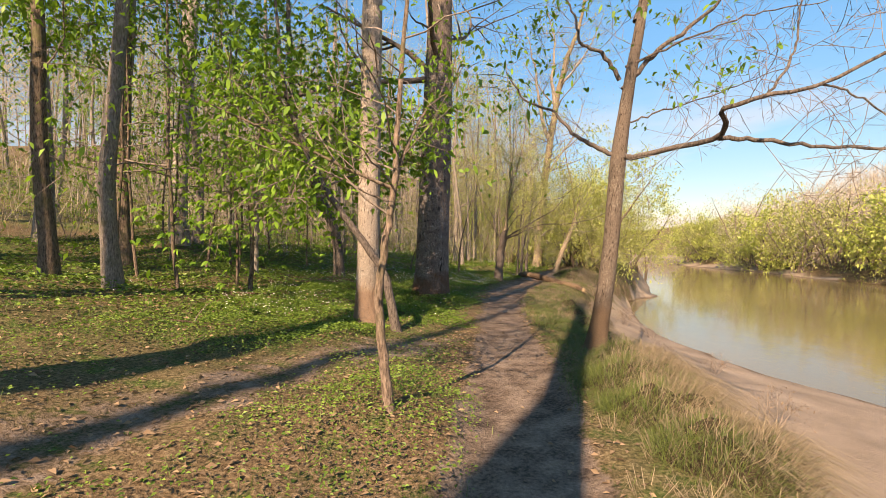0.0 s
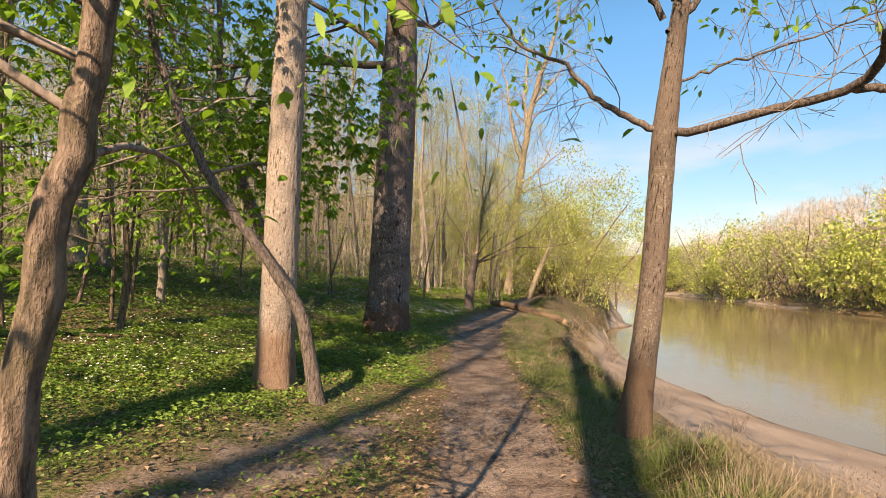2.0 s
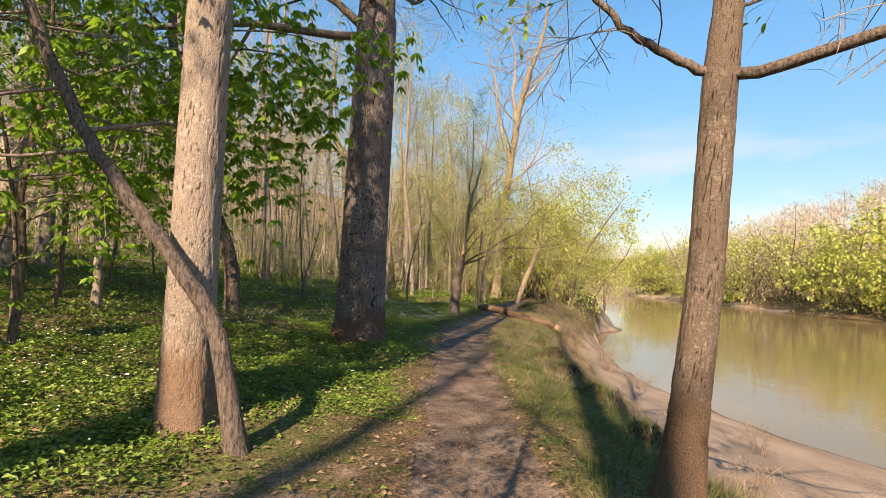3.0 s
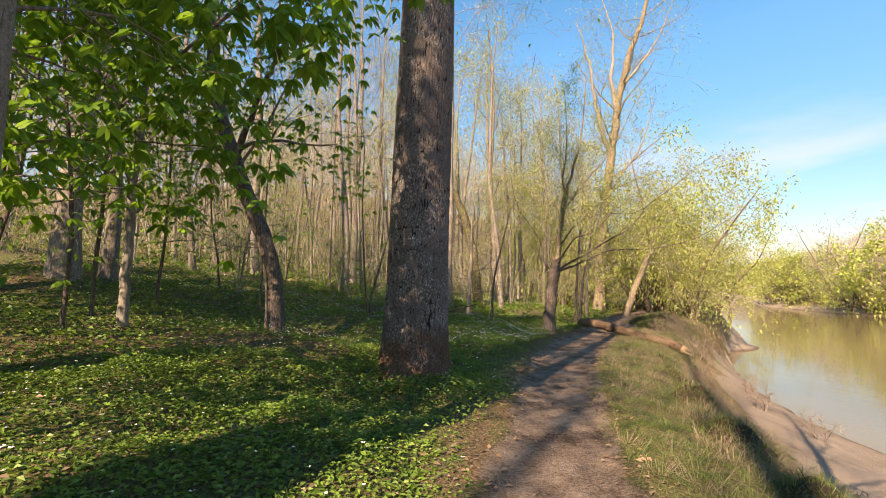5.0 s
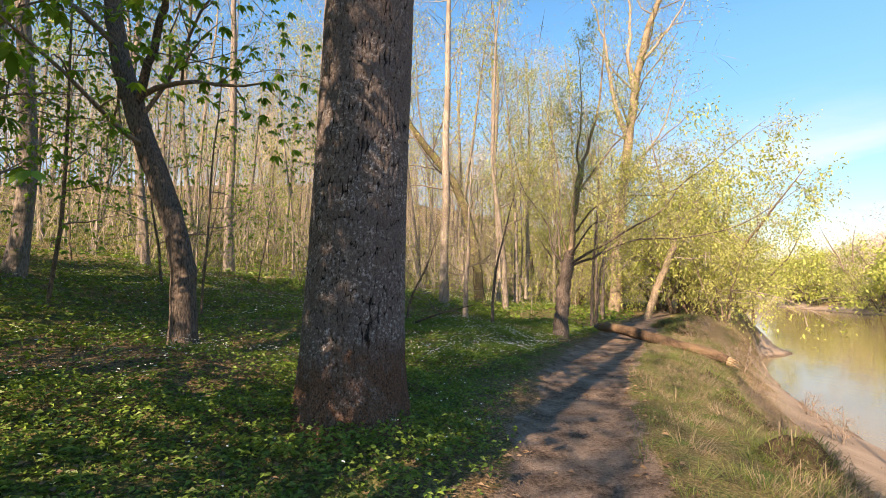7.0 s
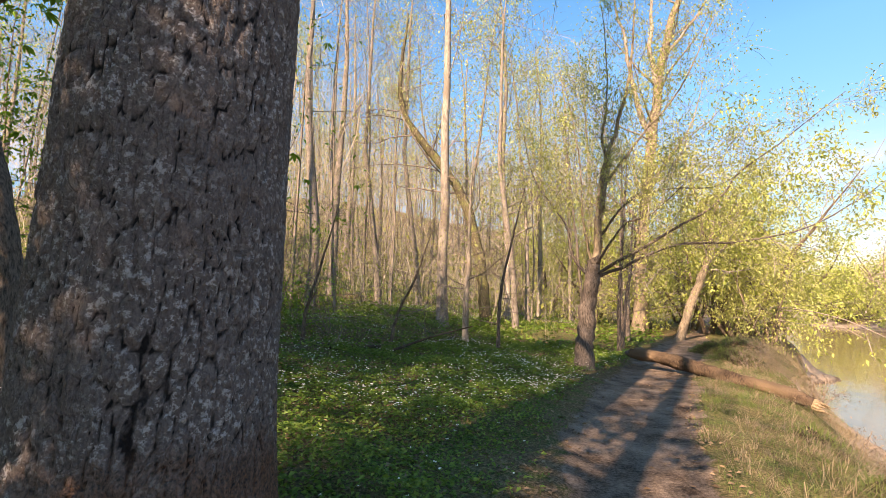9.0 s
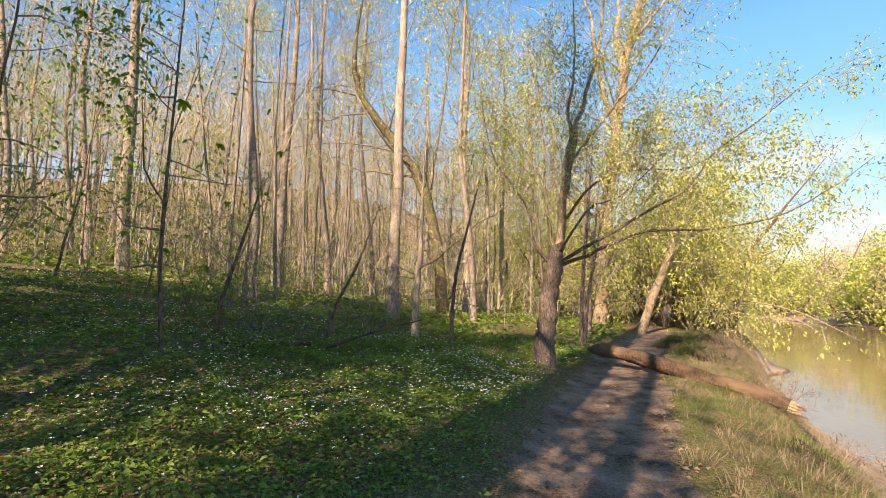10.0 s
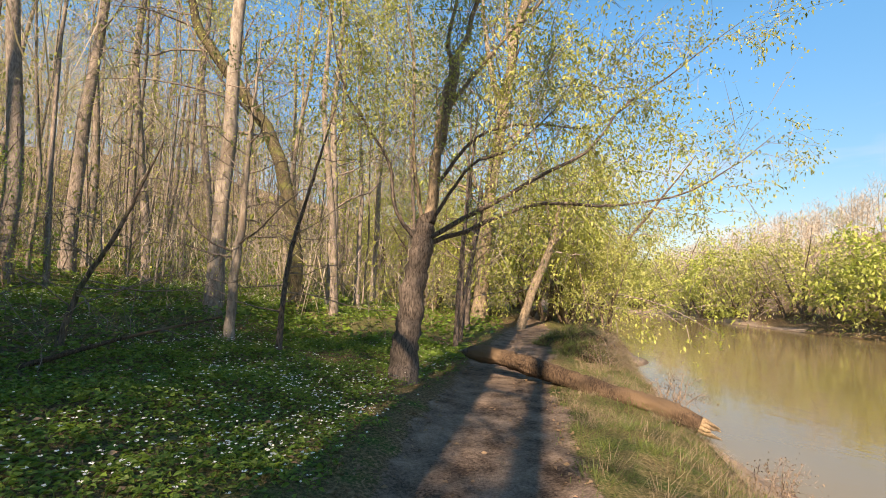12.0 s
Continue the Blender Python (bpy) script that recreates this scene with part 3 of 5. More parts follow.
def river_tree():
    """Slim tree on the lip of the bank with one long crooked limb over the river."""
    rng = np.random.default_rng(11)
    base = np.array([2.36, 7.2, ground_at(2.36, 7.2) - 0.08])
    t = thing("river_tree", tuple(base), "slim grey-brown tree leaning over the river bank, mostly bare crooked limbs", "tree")
    line, r = trunk_rings([base, (2.5, 7.2, 0.7), (2.6, 7.15, 1.6), (2.69, 7.08, 2.9), (2.85, 7.08, 4.0), (3.08, 7.1, 5.3), (3.3, 7.1, 7.4), (3.4, 7.2, 9.5)],
                          [0.145, 0.125, 0.118, 0.115, 0.085, 0.07, 0.045, 0.02], 130)
    r = flare(r, line, 0.35, 0.25)
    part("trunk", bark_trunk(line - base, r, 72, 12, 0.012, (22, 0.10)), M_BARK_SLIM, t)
    limbs = [
        ([(2.69, 7.05, 2.9), (2.88, 6.8, 2.86), (3.15, 6.4, 2.9), (3.52, 5.9, 2.93), (3.42, 5.6, 3.05), (3.25, 5.35, 3.12), (3.6, 5.15, 3.2), (4.1, 5.0, 3.28), (4.7, 4.8, 3.6), (5.4, 4.6, 3.9)], 0.046, 0.014),
        ([(3.6, 5.15, 3.2), (3.95, 5.2, 3.7), (4.1, 5.3, 4.3), (4.2, 5.3, 5.1)], 0.016, 0.006),
        ([(4.1, 5.0, 3.28), (4.5, 5.0, 3.15), (4.8, 4.9, 2.8), (5.0, 4.85, 2.3), (5.1, 4.8, 1.9)], 0.012, 0.005),
        ([(2.8, 7.1, 4.3), (3.4, 6.8, 4.5), (4.2, 6.5, 4.75), (5.2, 6.2, 4.85)], 0.02, 0.006),
        ([(2.74, 7.08, 3.4), (3.3, 6.8, 3.55), (4.0, 6.5, 3.75), (4.8, 6.2, 4.0)], 0.015, 0.005),
        ([(3.5, 5.92, 2.93), (3.9, 5.75, 2.86), (4.5, 5.55, 2.74), (5.3, 5.3, 2.66), (6.2, 5.1, 2.7)], 0.034, 0.01),
        ([(2.68, 7.1, 2.9), (2.35, 7.16, 3.1), (2.0, 7.2, 3.3), (1.75, 7.25, 3.65), (1.3, 7.3, 3.85), (1.0, 7.3, 4.3)], 0.04, 0.01),
        ([(2.76, 7.1, 3.95), (3.2, 7.0, 4.45), (3.8, 6.9, 4.9), (4.3, 6.8, 5.4), (5.0, 6.7, 6.2)], 0.042, 0.012),
        ([(2.72, 7.12, 4.1), (2.45, 7.1, 4.5), (2.1, 7.0, 4.6), (2.0, 7.0, 5.0), (1.6, 7.0, 5.6)], 0.035, 0.01),
        ([(2.95, 7.1, 5.0), (3.3, 7.3, 5.6), (3.9, 7.6, 6.2), (4.3, 7.8, 7.2)], 0.04, 0.01),
    ]
    tips, twigs = [], Geo()
    for ctrl, a, b in limbs:
        g = Geo()
        ln = smooth_line(ctrl, 26) - base
        ln[1:-1] += rng.normal(size=(24, 3)) * 0.012
        g.tube(ln, np.linspace(a, b, 26), 8, 0.03, rng)
        part("limb", g, M_BARK_DARK, t)
        branching(rng, twigs, tips, ln, min(b * 0.6, 0.007), 0.2, 1.0, 9, 1.1, 0.7, 3, 0.0, 0.16, 4, 5, 6, False, 0.005)
    part("crown", twigs, M_TWIG, t)
    lv = Geo()
    chosen = [p for p in tips if p[0][0] + base[0] < 3.6 and p[0][2] + base[2] > 3.4]
    foliage(rng, chosen[::4], 2, 0.09, lv, 0.05, shaped=True)
    part("foliage", lv, M_LEAF, t)


def bark_trunk(line, r, around, rng_seed, depth, cells=(50, 0.2)):
    """A stout trunk with plated, furrowed bark cut into the mesh."""
    rng = np.random.default_rng(rng_seed)
    n = len(line)
    tan = np.gradient(line, axis=0)
    tan /= np.linalg.norm(tan, axis=1)[:, None]
    a = np.cross(tan, np.array([0.0, 1.0, 0.0]))
    a /= np.linalg.norm(a, axis=1)[:, None]
    b = np.cross(tan, a)
    ang = np.arange(around) * 2 * np.pi / around
    h = line[:, 2] - line[0, 2]
    # long cells: the distance between nearest and second nearest seed gives the furrows
    U, V = np.meshgrid(ang / (2 * np.pi), h, indexing="xy")
    cols, cell = cells

    def cracks(nc, ch, seed, narrow):
        """Flat plates (1) between thin cracks (0)."""
        g2 = np.random.default_rng(seed)
        rows = int(h[-1] / ch) + 4
        jit, lift = g2.uniform(0.02, 0.98, (nc, rows, 2)) * (0.44, 1.0) + (0.28, 0.0), g2.uniform(0, 1, (nc, rows))
        u = U * nc + 0.8 * vnoise(V * 2.5, U * 14, 1.0, seed) + 0.28 * vnoise(V * 14, U * 40, 1.0, seed + 4)
        v = V / ch + 0.7 * vnoise(U * 26, V * 2.5, 1.0, seed + 1) + 1
        iu, iv = np.floor(u).astype(int), np.floor(v).astype(int)
        f1, f2, idl = np.full(U.shape, 9.0), np.full(U.shape, 9.0), np.zeros(U.shape)
        for du in (-1, 0, 1):
            for dv in (-1, 0, 1):
                cu, cv = iu + du, np.clip(iv + dv, 0, rows - 1)
                s = jit[cu % nc, cv]
                dist = np.maximum(np.abs(cu + s[..., 0] - u), 0.6 * np.abs((iv + dv) + s[..., 1] - v)) + 0.15 * np.abs(cu + s[..., 0] - u)
                near = dist < f1
                f2 = np.where(near, f1, np.minimum(f2, dist))
                idl = np.where(near, lift[cu % nc, cv], idl)
                f1 = np.where(near, dist, f1)
        return np.clip((f2 - f1) / narrow, 0, 1) ** 0.7, idl

    big, lift_b = cracks(cols, cell, rng_seed + 6, 0.16)
    small, lift_s = cracks(cols * 2 + 3, cell * 0.25, rng_seed + 16, 0.3)
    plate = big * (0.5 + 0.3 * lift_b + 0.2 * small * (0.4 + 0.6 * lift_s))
    rough = 0.12 * vnoise(U * 300, V * 40, 1.0, rng_seed + 2) + 0.12 * vnoise(U * 120, V * 18, 1.0, rng_seed + 5)
    roots = 0.09 * np.cos(ang * 5 + 0.6)[None, :] * np.exp(-h / 0.35)[:, None]
    lump = 0.02 * vnoise(U * 8, V * 1.5, 1.0, rng_seed + 3)
    R = r[:, None] * (1 + roots + lump) + depth * (plate + rough - 0.7)
    ring = np.cos(ang)[None, :, None] * a[:, None, :] + np.sin(ang)[None, :, None] * b[:, None, :]
    verts = (line[:, None, :] + ring * R[..., None]).reshape(-1, 3)
    i, j = np.arange(n - 1)[:, None] * around, np.arange(around)[None, :]
    k = (j + 1) % around
    g = Geo()
    g.add(verts, np.stack([i + j, i + k, i + around + k, i + around + j], -1).reshape(-1, 4))
    # relief height, by which the material paints the furrows darker
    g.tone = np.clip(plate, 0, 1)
    return g


def big_tree(at, top, r_mid, r_base, reach, height_m, mat, seed, label, around, rows_m, depth, crown_mat, leafy, trunk_mat, cells):
    rng = np.random.default_rng(seed)
    base = np.array([*at, ground_at(*at) - 0.12])
    t = thing("tree", tuple(base), label, "tree")
    ctrl = [base, base + (np.array(top) - base) * 0.3, base + (np.array(top) - base) * 0.65, np.array(top)]
    lower = smooth_line(ctrl, 2000)[(1999 * np.linspace(0, 1, rows_m) ** 1.35).astype(int)]
    hh = lower[:, 2] - base[2]
    r = r_mid * (1 - 0.022 * hh) + (r_base - r_mid) * np.exp(-hh / reach)
    part("trunk", bark_trunk(lower - base, r, around, seed, depth, cells), trunk_mat, t)
    up = Geo()
    ctrl2 = [lower[-8] - base, lower[-1] - base + (0, 0, 0.3), lower[-1] - base + (0.2, 0.1, (height_m - hh[-1]) * 0.5), lower[-1] - base + (0.5, -0.2, height_m - hh[-1])]
    ul, ur = trunk_rings(ctrl2, [r[-1] * 0.985, r[-1] * 0.95, r[-1] * 0.6, 0.05], 24)
    up.tube(ul, ur, 16, 0.02, rng)
    tips = []
    branching(rng, up, tips, ul, r[-1] * 0.28, 0.1, 1.0, 12, height_m * 0.25, 0.7, 3, 0.03, 0.16, 6, 7, 7)
    part("crown", up, mat, t)
    lv = Geo()
    foliage(rng, tips, leafy, 0.12, lv, 0.3)
    part("foliage", lv, crown_mat, t)
    return t


def line_tree(name, ctrl, radii, label, cat, bark, seed, branches, length, lo, spread, leaf_mat=None, leaf_kind="", per=2, leaf=0.1, rise=0.03,
              limbs=(), levels=3, sides=10, group="", scatter=0.2, wander=0.17, limb_bark=None, limb_twigs=9):
    """A tree or sapling along a given stem line."""
    rng = np.random.default_rng(seed)
    c0 = np.array(ctrl[0], float)
    base = np.array([c0[0], c0[1], ground_at(c0[0], c0[1]) - 0.06])
    ctrl = [base] + [np.array(c, float) for c in ctrl[1:]]
    t = thing(name, tuple(base), label, cat, group)
    ln, r = trunk_rings(ctrl, radii, 30)
    ln[2:] += rng.normal(size=(28, 3)) * radii[0] * 0.10
    g = Geo()
    g.tube(ln - base, flare(r, ln, 0.3, 0.2), sides, 0.03, rng)
    part("trunk", g, bark, t)
    tips, tw = [], Geo()
    for lc, a, b, *own in limbs:
        lg = Geo()
        ll = smooth_line(lc, 18) - base
        ll[1:-1] += rng.normal(size=(16, 3)) * a * 0.25
        lg.tube(ll, np.linspace(a, b, 18), 7, 0.03, rng)
        part("limb", lg, own[0] if own else limb_bark or bark, t)
        branching(rng, tw, tips, ll, max(b * 0.8, 0.007), 0.2, 1.0, limb_twigs, length * 0.6, 0.62, 2, rise, wander, 4, 5, 12, False, 0.006)
    if branches:
        branching(rng, tw, tips, ln - base, radii[-1] * 0.8 + radii[0] * 0.16, lo, 1.0, branches, length, spread, levels, rise, wander, 5, 6, 6, False, 0.007)
    if tw.v:
        part("crown", tw, M_TWIG_WARM if (limb_bark or bark) is M_BARK_GOLD else M_TWIG, t)
    if leaf_mat:
        lv = Geo()
        if leaf_kind == "palmate":
            palmate(rng, tips, per, leaf, lv, scatter)
        else:
            foliage(rng, tips, per, leaf, lv, scatter, shaped=leaf_mat is M_LEAF)
        part("foliage", lv, leaf_mat, t)
    return t


river_tree()
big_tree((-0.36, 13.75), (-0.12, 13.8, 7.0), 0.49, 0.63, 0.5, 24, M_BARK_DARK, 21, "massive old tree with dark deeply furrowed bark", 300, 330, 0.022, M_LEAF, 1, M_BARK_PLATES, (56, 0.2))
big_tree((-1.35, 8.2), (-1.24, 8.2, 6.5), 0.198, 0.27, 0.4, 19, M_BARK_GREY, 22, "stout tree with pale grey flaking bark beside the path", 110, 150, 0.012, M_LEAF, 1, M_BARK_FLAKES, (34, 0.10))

line_tree("sapling", [(-0.78, 7.8, 0.1), (-0.97, 7.8, 1.0), (-1.32, 7.8, 1.6), (-1.7, 7.8, 2.1), (-2.0, 7.8, 2.55), (-2.36, 7.8, 3.3), (-2.7, 7.8, 4.3), (-2.85, 7.8, 6.0)],
          [0.08, 0.066, 0.057, 0.052, 0.047, 0.038, 0.02], "dark thin tree leaning steeply with green palmate leaves", "tree", M_BARK_DARK, 31, 13, 2.0, 0.5, 0.78, M_LEAF, "palmate", 2, 0.1, -0.02)
line_tree("sapling", [(-0.42, 3.62, 0.3), (-0.47, 3.62, 0.65), (-0.50, 3.6, 1.05), (-0.48, 3.58, 1.35), (-0.43, 3.58, 1.65), (-0.38, 3.58, 1.97), (-0.35, 3.6, 2.5), (-0.28, 3.7, 3.6), (-0.2, 3.7, 4.8)],
          [0.042, 0.035, 0.031, 0.026, 0.019, 0.01], "crooked thin sapling with young green leaves by the path", "tree", M_BARK_SLIM_PLAIN, 32, 13, 1.25, 0.5, 0.75, M_LEAF, "", 3, 0.06, 0.01,
          sides=16, limb_twigs=12, limbs=[([(-0.38, 3.58, 1.97), (-0.3, 3.7, 2.3), (-0.15, 4.0, 2.7), (0.05, 4.4, 3.0)], 0.018, 0.006),
                 ([(-0.39, 3.58, 1.97), (-0.7, 3.5, 2.1), (-1.15, 3.4, 2.3), (-1.8, 3.3, 2.6)], 0.016, 0.006)], levels=2, scatter=0.12)
line_tree("leaning_tree", [(-3.5, 15.6, 0.6), (-3.56, 15.6, 1.6), (-3.85, 15.6, 2.6), (-4.4, 15.6, 3.8), (-4.85, 15.6, 5.2), (-5.1, 15.6, 6.6), (-5.2, 15.6, 9.0), (-5.3, 15.6, 11.5)],
          [0.19, 0.165, 0.16, 0.145, 0.12, 0.09, 0.04], "leaning dark tree with spreading palmate foliage", "tree", M_BARK_DARK, 33, 13, 3.4, 0.36, 0.72, M_LEAF, "palmate", 1, 0.14, -0.01,
          limbs=[([(-4.5, 15.6, 4.1), (-3.8, 15.2, 5.2), (-3.1, 14.6, 5.8), (-2.4, 13.9, 6.2)], 0.07, 0.02)])
line_tree("understory_tree", [(-4.3, 10.3, 0.6), (-4.25, 10.3, 1.6), (-4.3, 10.3, 2.6), (-4.1, 10.3, 4.0), (-4.0, 10.2, 5.6)],
          [0.05, 0.045, 0.04, 0.03, 0.012], "understory tree with drooping palmate leaves on long thin branches", "tree", M_BARK_BROWN, 40, 9, 1.9, 0.35, 0.8, M_LEAF, "palmate", 1, 0.16, -0.02,
          limbs=[([(-4.3, 10.3, 2.6), (-3.6, 10.4, 2.75), (-2.8, 10.5, 2.8), (-1.7, 10.6, 2.72)], 0.02, 0.006),
                 ([(-4.2, 10.3, 3.2), (-3.4, 10.0, 3.6), (-2.6, 9.8, 3.75), (-1.9, 9.7, 3.7)], 0.02, 0.006),
                 ([(-4.1, 10.3, 3.7), (-2.7, 10.1, 4.2), (-1.2, 9.8, 4.2), (-0.2, 9.6, 3.6)], 0.022, 0.005), ([(-4.1, 10.3, 4.2), (-2.9, 10.9, 4.9), (-1.4, 11.2, 5.2), (-0.1, 11.3, 4.8)], 0.022, 0.005)], levels=2)

# shade on the trunk and sun on the stems are put into bark colours
line_tree("multi_stem_tree", [(2.69, 22.55, 0.1), (2.74, 22.55, 0.6), (2.82, 22.55, 1.23), (2.91, 22.5, 1.95), (3.0, 22.5, 2.4)],
          [0.21, 0.19, 0.175, 0.165, 0.12], "forked riverside tree, trunk coloured dark as in shade, stems ochre as in sun, sparse pale leaves", "tree", M_BARK_DARK, 34, 0, 2.7, 0.35, 0.7, M_LEAF_PALE, "", 6, 0.062, 0.02,
          limbs=[([(2.93, 22.5, 2.1), (3.08, 22.5, 2.83), (3.21, 22.5, 3.79), (3.4, 22.5, 4.75), (3.68, 22.5, 5.7), (4.0, 22.4, 7.4), (4.1, 22.3, 9.5)], 0.1, 0.008),
                 ([(3.08, 22.5, 2.8), (3.13, 22.5, 3.61), (3.3, 22.55, 4.6), (3.28, 22.6, 5.3), (3.45, 22.6, 6.4), (3.4, 22.7, 8.5)], 0.07, 0.008),
                 ([(2.85, 22.5, 2.0), (2.52, 22.5, 2.46), (2.42, 22.5, 3.12), (2.12, 22.5, 3.6), (1.7, 22.4, 4.2), (1.5, 22.3, 5.2)], 0.035, 0.008, M_BARK_DARK),
                 ([(2.96, 22.45, 2.0), (3.67, 22.2, 2.43), (4.59, 22.0, 2.97), (5.38, 22.0, 3.45), (5.8, 22.0, 4.04), (6.72, 22.0, 4.71), (7.96, 22.0, 5.7)], 0.04, 0.006, M_BARK_DARK),
                 ([(3.0, 22.5, 1.95), (3.88, 22.7, 2.31), (4.82, 22.8, 2.70), (6.1, 22.8, 2.74), (7.36, 22.8, 3.0), (8.38, 22.8, 3.51), (9.33, 22.8, 4.2)], 0.04, 0.006, M_BARK_DARK),
                 ([(3.1, 22.5, 2.83), (3.78, 22.5, 3.66), (4.7, 22.5, 3.91), (5.65, 22.5, 3.95), (6.6, 22.4, 4.6)], 0.03, 0.006, M_BARK_DARK),
                 ([(2.95, 22.5, 2.2), (2.75, 22.3, 3.2), (2.7, 22.2, 4.6), (2.4, 22.1, 6.4)], 0.035, 0.008),
                 ([(3.25, 22.5, 4.0), (4.0, 22.3, 5.0), (4.9, 22.1, 6.1), (5.6, 22.0, 7.6)], 0.035, 0.008),
                 ([(3.0, 22.5, 2.2), (3.5, 22.0, 3.0), (4.0, 21.5, 3.2), (4.6, 21.2, 3.8)], 0.03, 0.006, M_BARK_DARK)], limb_bark=M_BARK_GOLD, scatter=0.06, limb_twigs=24)
line_tree("arching_tree", [(0.1, 31, 0.8), (-0.05, 31, 2.4), (-0.3, 31, 3.9), (-0.75, 31, 5.6), (-1.5, 31, 6.9), (-2.4, 31, 8.15), (-3.35, 31, 9.6), (-3.65, 31, 11.2), (-3.3, 31, 14.5)],
          [0.24, 0.22, 0.21, 0.2, 0.19, 0.17, 0.14, 0.1, 0.03], "tree with an arching mossy trunk and pale young leaves", "tree", M_BARK_MOSSY, 35, 14, 4.2, 0.4, 0.7, M_LEAF_PALE, "", 5, 0.1, 0.05, scatter=0.4)
line_tree("pale_tree", [(0.9, 33.5, 0.8), (0.95, 33.5, 4), (0.8, 33.5, 8), (1.0, 33.5, 12), (0.8, 33.5, 17)],
          [0.16, 0.14, 0.11, 0.08, 0.03], "slim pale tree with fine light green young leaves", "tree", M_BARK_PALE, 41, 14, 3.6, 0.25, 0.68, M_LEAF_PALE, "", 6, 0.1, 0.05, scatter=0.4)
line_tree("sapling", [(-0.05, 24.0, 0.5), (-0.02, 24.0, 1.5), (0.06, 24.0, 2.5), (0.1, 24.0, 4.0), (0.2, 24.0, 5.6)],
          [0.085, 0.075, 0.06, 0.03, 0.012], "slender pale sapling with fine bare twigs", "tree", M_BARK_PALE, 36, 22, 1.9, 0.3, 0.75, M_LEAF_PALE, "", 1, 0.05, 0.05)
line_tree("sapling", [(0.8, 23.6, 0.5), (0.85, 23.6, 1.2), (0.95, 23.6, 2.0), (1.25, 23.6, 3.2), (1.6, 23.6, 4.6)],
          [0.05, 0.042, 0.034, 0.024, 0.008], "thin dark sapling with spreading bare twigs", "tree", M_BARK_DARK, 42, 20, 2.0, 0.15, 0.8, M_LEAF_PALE, "", 1, 0.04, 0.03)
line_tree("sapling", [(-2.9, 20.6, 0.5), (-2.85, 20.6, 1.2), (-2.6, 20.7, 2.2), (-2.3, 20.8, 3.4)],
          [0.042, 0.034, 0.026, 0.008], "thin bare sapling among the ground plants", "tree", M_BARK_BROWN, 43, 18, 1.7, 0.2, 0.75, M_LEAF_PALE, "", 1, 0.04, 0.03)
line_tree("sapling", [(-1.6, 22.3, 0.5), (-1.4, 22.3, 1.2), (-1.0, 22.3, 2.0), (-0.6, 22.4, 3.2)],
          [0.042, 0.034, 0.026, 0.008], "thin bare sapling among the ground plants", "tree", M_BARK_BROWN, 44, 18, 1.7, 0.2, 0.75, M_LEAF_PALE, "", 1, 0.04, 0.03)
line_tree("thin_tree", [(-5.9, 14.5, 1.0), (-5.85, 14.5, 2.4), (-5.8, 14.5, 3.8), (-5.6, 14.5, 6), (-5.5, 14.5, 8.5)],
          [0.09, 0.08, 0.07, 0.05, 0.02], "thin pale tree with light green leaves", "tree", M_BARK_PALE, 37, 12, 2.0, 0.3, 0.75, M_LEAF, "", 2, 0.11, 0.0)
line_tree("tall_tree", [(7.4, 36.5, 0.1), (7.6, 36.5, 3.5), (8.1, 36.5, 7.6), (8.8, 36.5, 12.1), (9.7, 36.5, 16.2), (10.9, 36.5, 19.5), (11.4, 36, 24)],
          [0.36, 0.31, 0.28, 0.24, 0.18, 0.12, 0.04], "tall pale ochre tree with a wide bare crown", "tree", M_BARK_GOLD, 38, 24, 4.4, 0.08, 0.66, M_LEAF_PALE, "", 1, 0.12, 0.06, scatter=0.4,
          limbs=[([(8.4, 36.5, 10.0), (7.6, 36.2, 12.5), (7.2, 36.0, 15.5), (6.4, 35.8, 18.5)], 0.18, 0.02), ([(8.9, 36.5, 12.6), (8.6, 36.6, 15), (8.9, 36.8, 18), (8.3, 37, 21)], 0.16, 0.02),
                 ([(8.0, 36.5, 7.0), (9.0, 36.2, 8.6), (10.2, 36.0, 10.4), (11.0, 35.8, 13.0)], 0.1, 0.015), ([(7.8, 36.5, 5.0), (6.9, 36.3, 6.8), (6.2, 36.1, 9.0), (5.9, 36.0, 12.0)], 0.09, 0.012),
                 ([(9.3, 36.5, 14.5), (10.3, 36.4, 15.6), (11.6, 36.3, 17.5), (12.6, 36.2, 20.0)], 0.11, 0.015)], limb_twigs=26, limb_bark=M_BARK_GREY)
line_tree("leaning_tree", [(7.75, 32.0, 0.1), (8.3, 32.0, 1.43), (8.88, 32.0, 2.77), (9.3, 32.2, 4.0), (9.8, 32.4, 6.5)],
          [0.17, 0.16, 0.14, 0.1, 0.04], "ochre tree leaning over the path with yellow-green leaves", "tree", M_BARK_GOLD, 39, 14, 2.8, 0.35, 0.7, M_LEAF_YELLOW, "", 3, 0.12, 0.04, scatter=0.3)
for k, (sx, sy, dx, tall) in enumerate(((4.2, 26.2, 0.5, 6.0), (4.6, 27.6, 0.9, 5.0), (5.0, 29.4, 0.3, 7.5), (3.6, 28.6, -0.4, 7.0), (5.6, 31.2, 0.6, 6.5))):
    line_tree("sapling", [(sx, sy, 0.0), (sx + dx * 0.2, sy, tall * 0.3), (sx + dx * 0.6, sy, tall * 0.65), (sx + dx, sy, tall)],
              [0.06 + 0.012 * k, 0.05, 0.04, 0.01], "dark slender tree crowding the edge of the path", "tree", M_BARK_DARK, 45 + k, 12, 1.8, 0.2, 0.7, M_LEAF_PALE, "", 1, 0.07, 0.03)


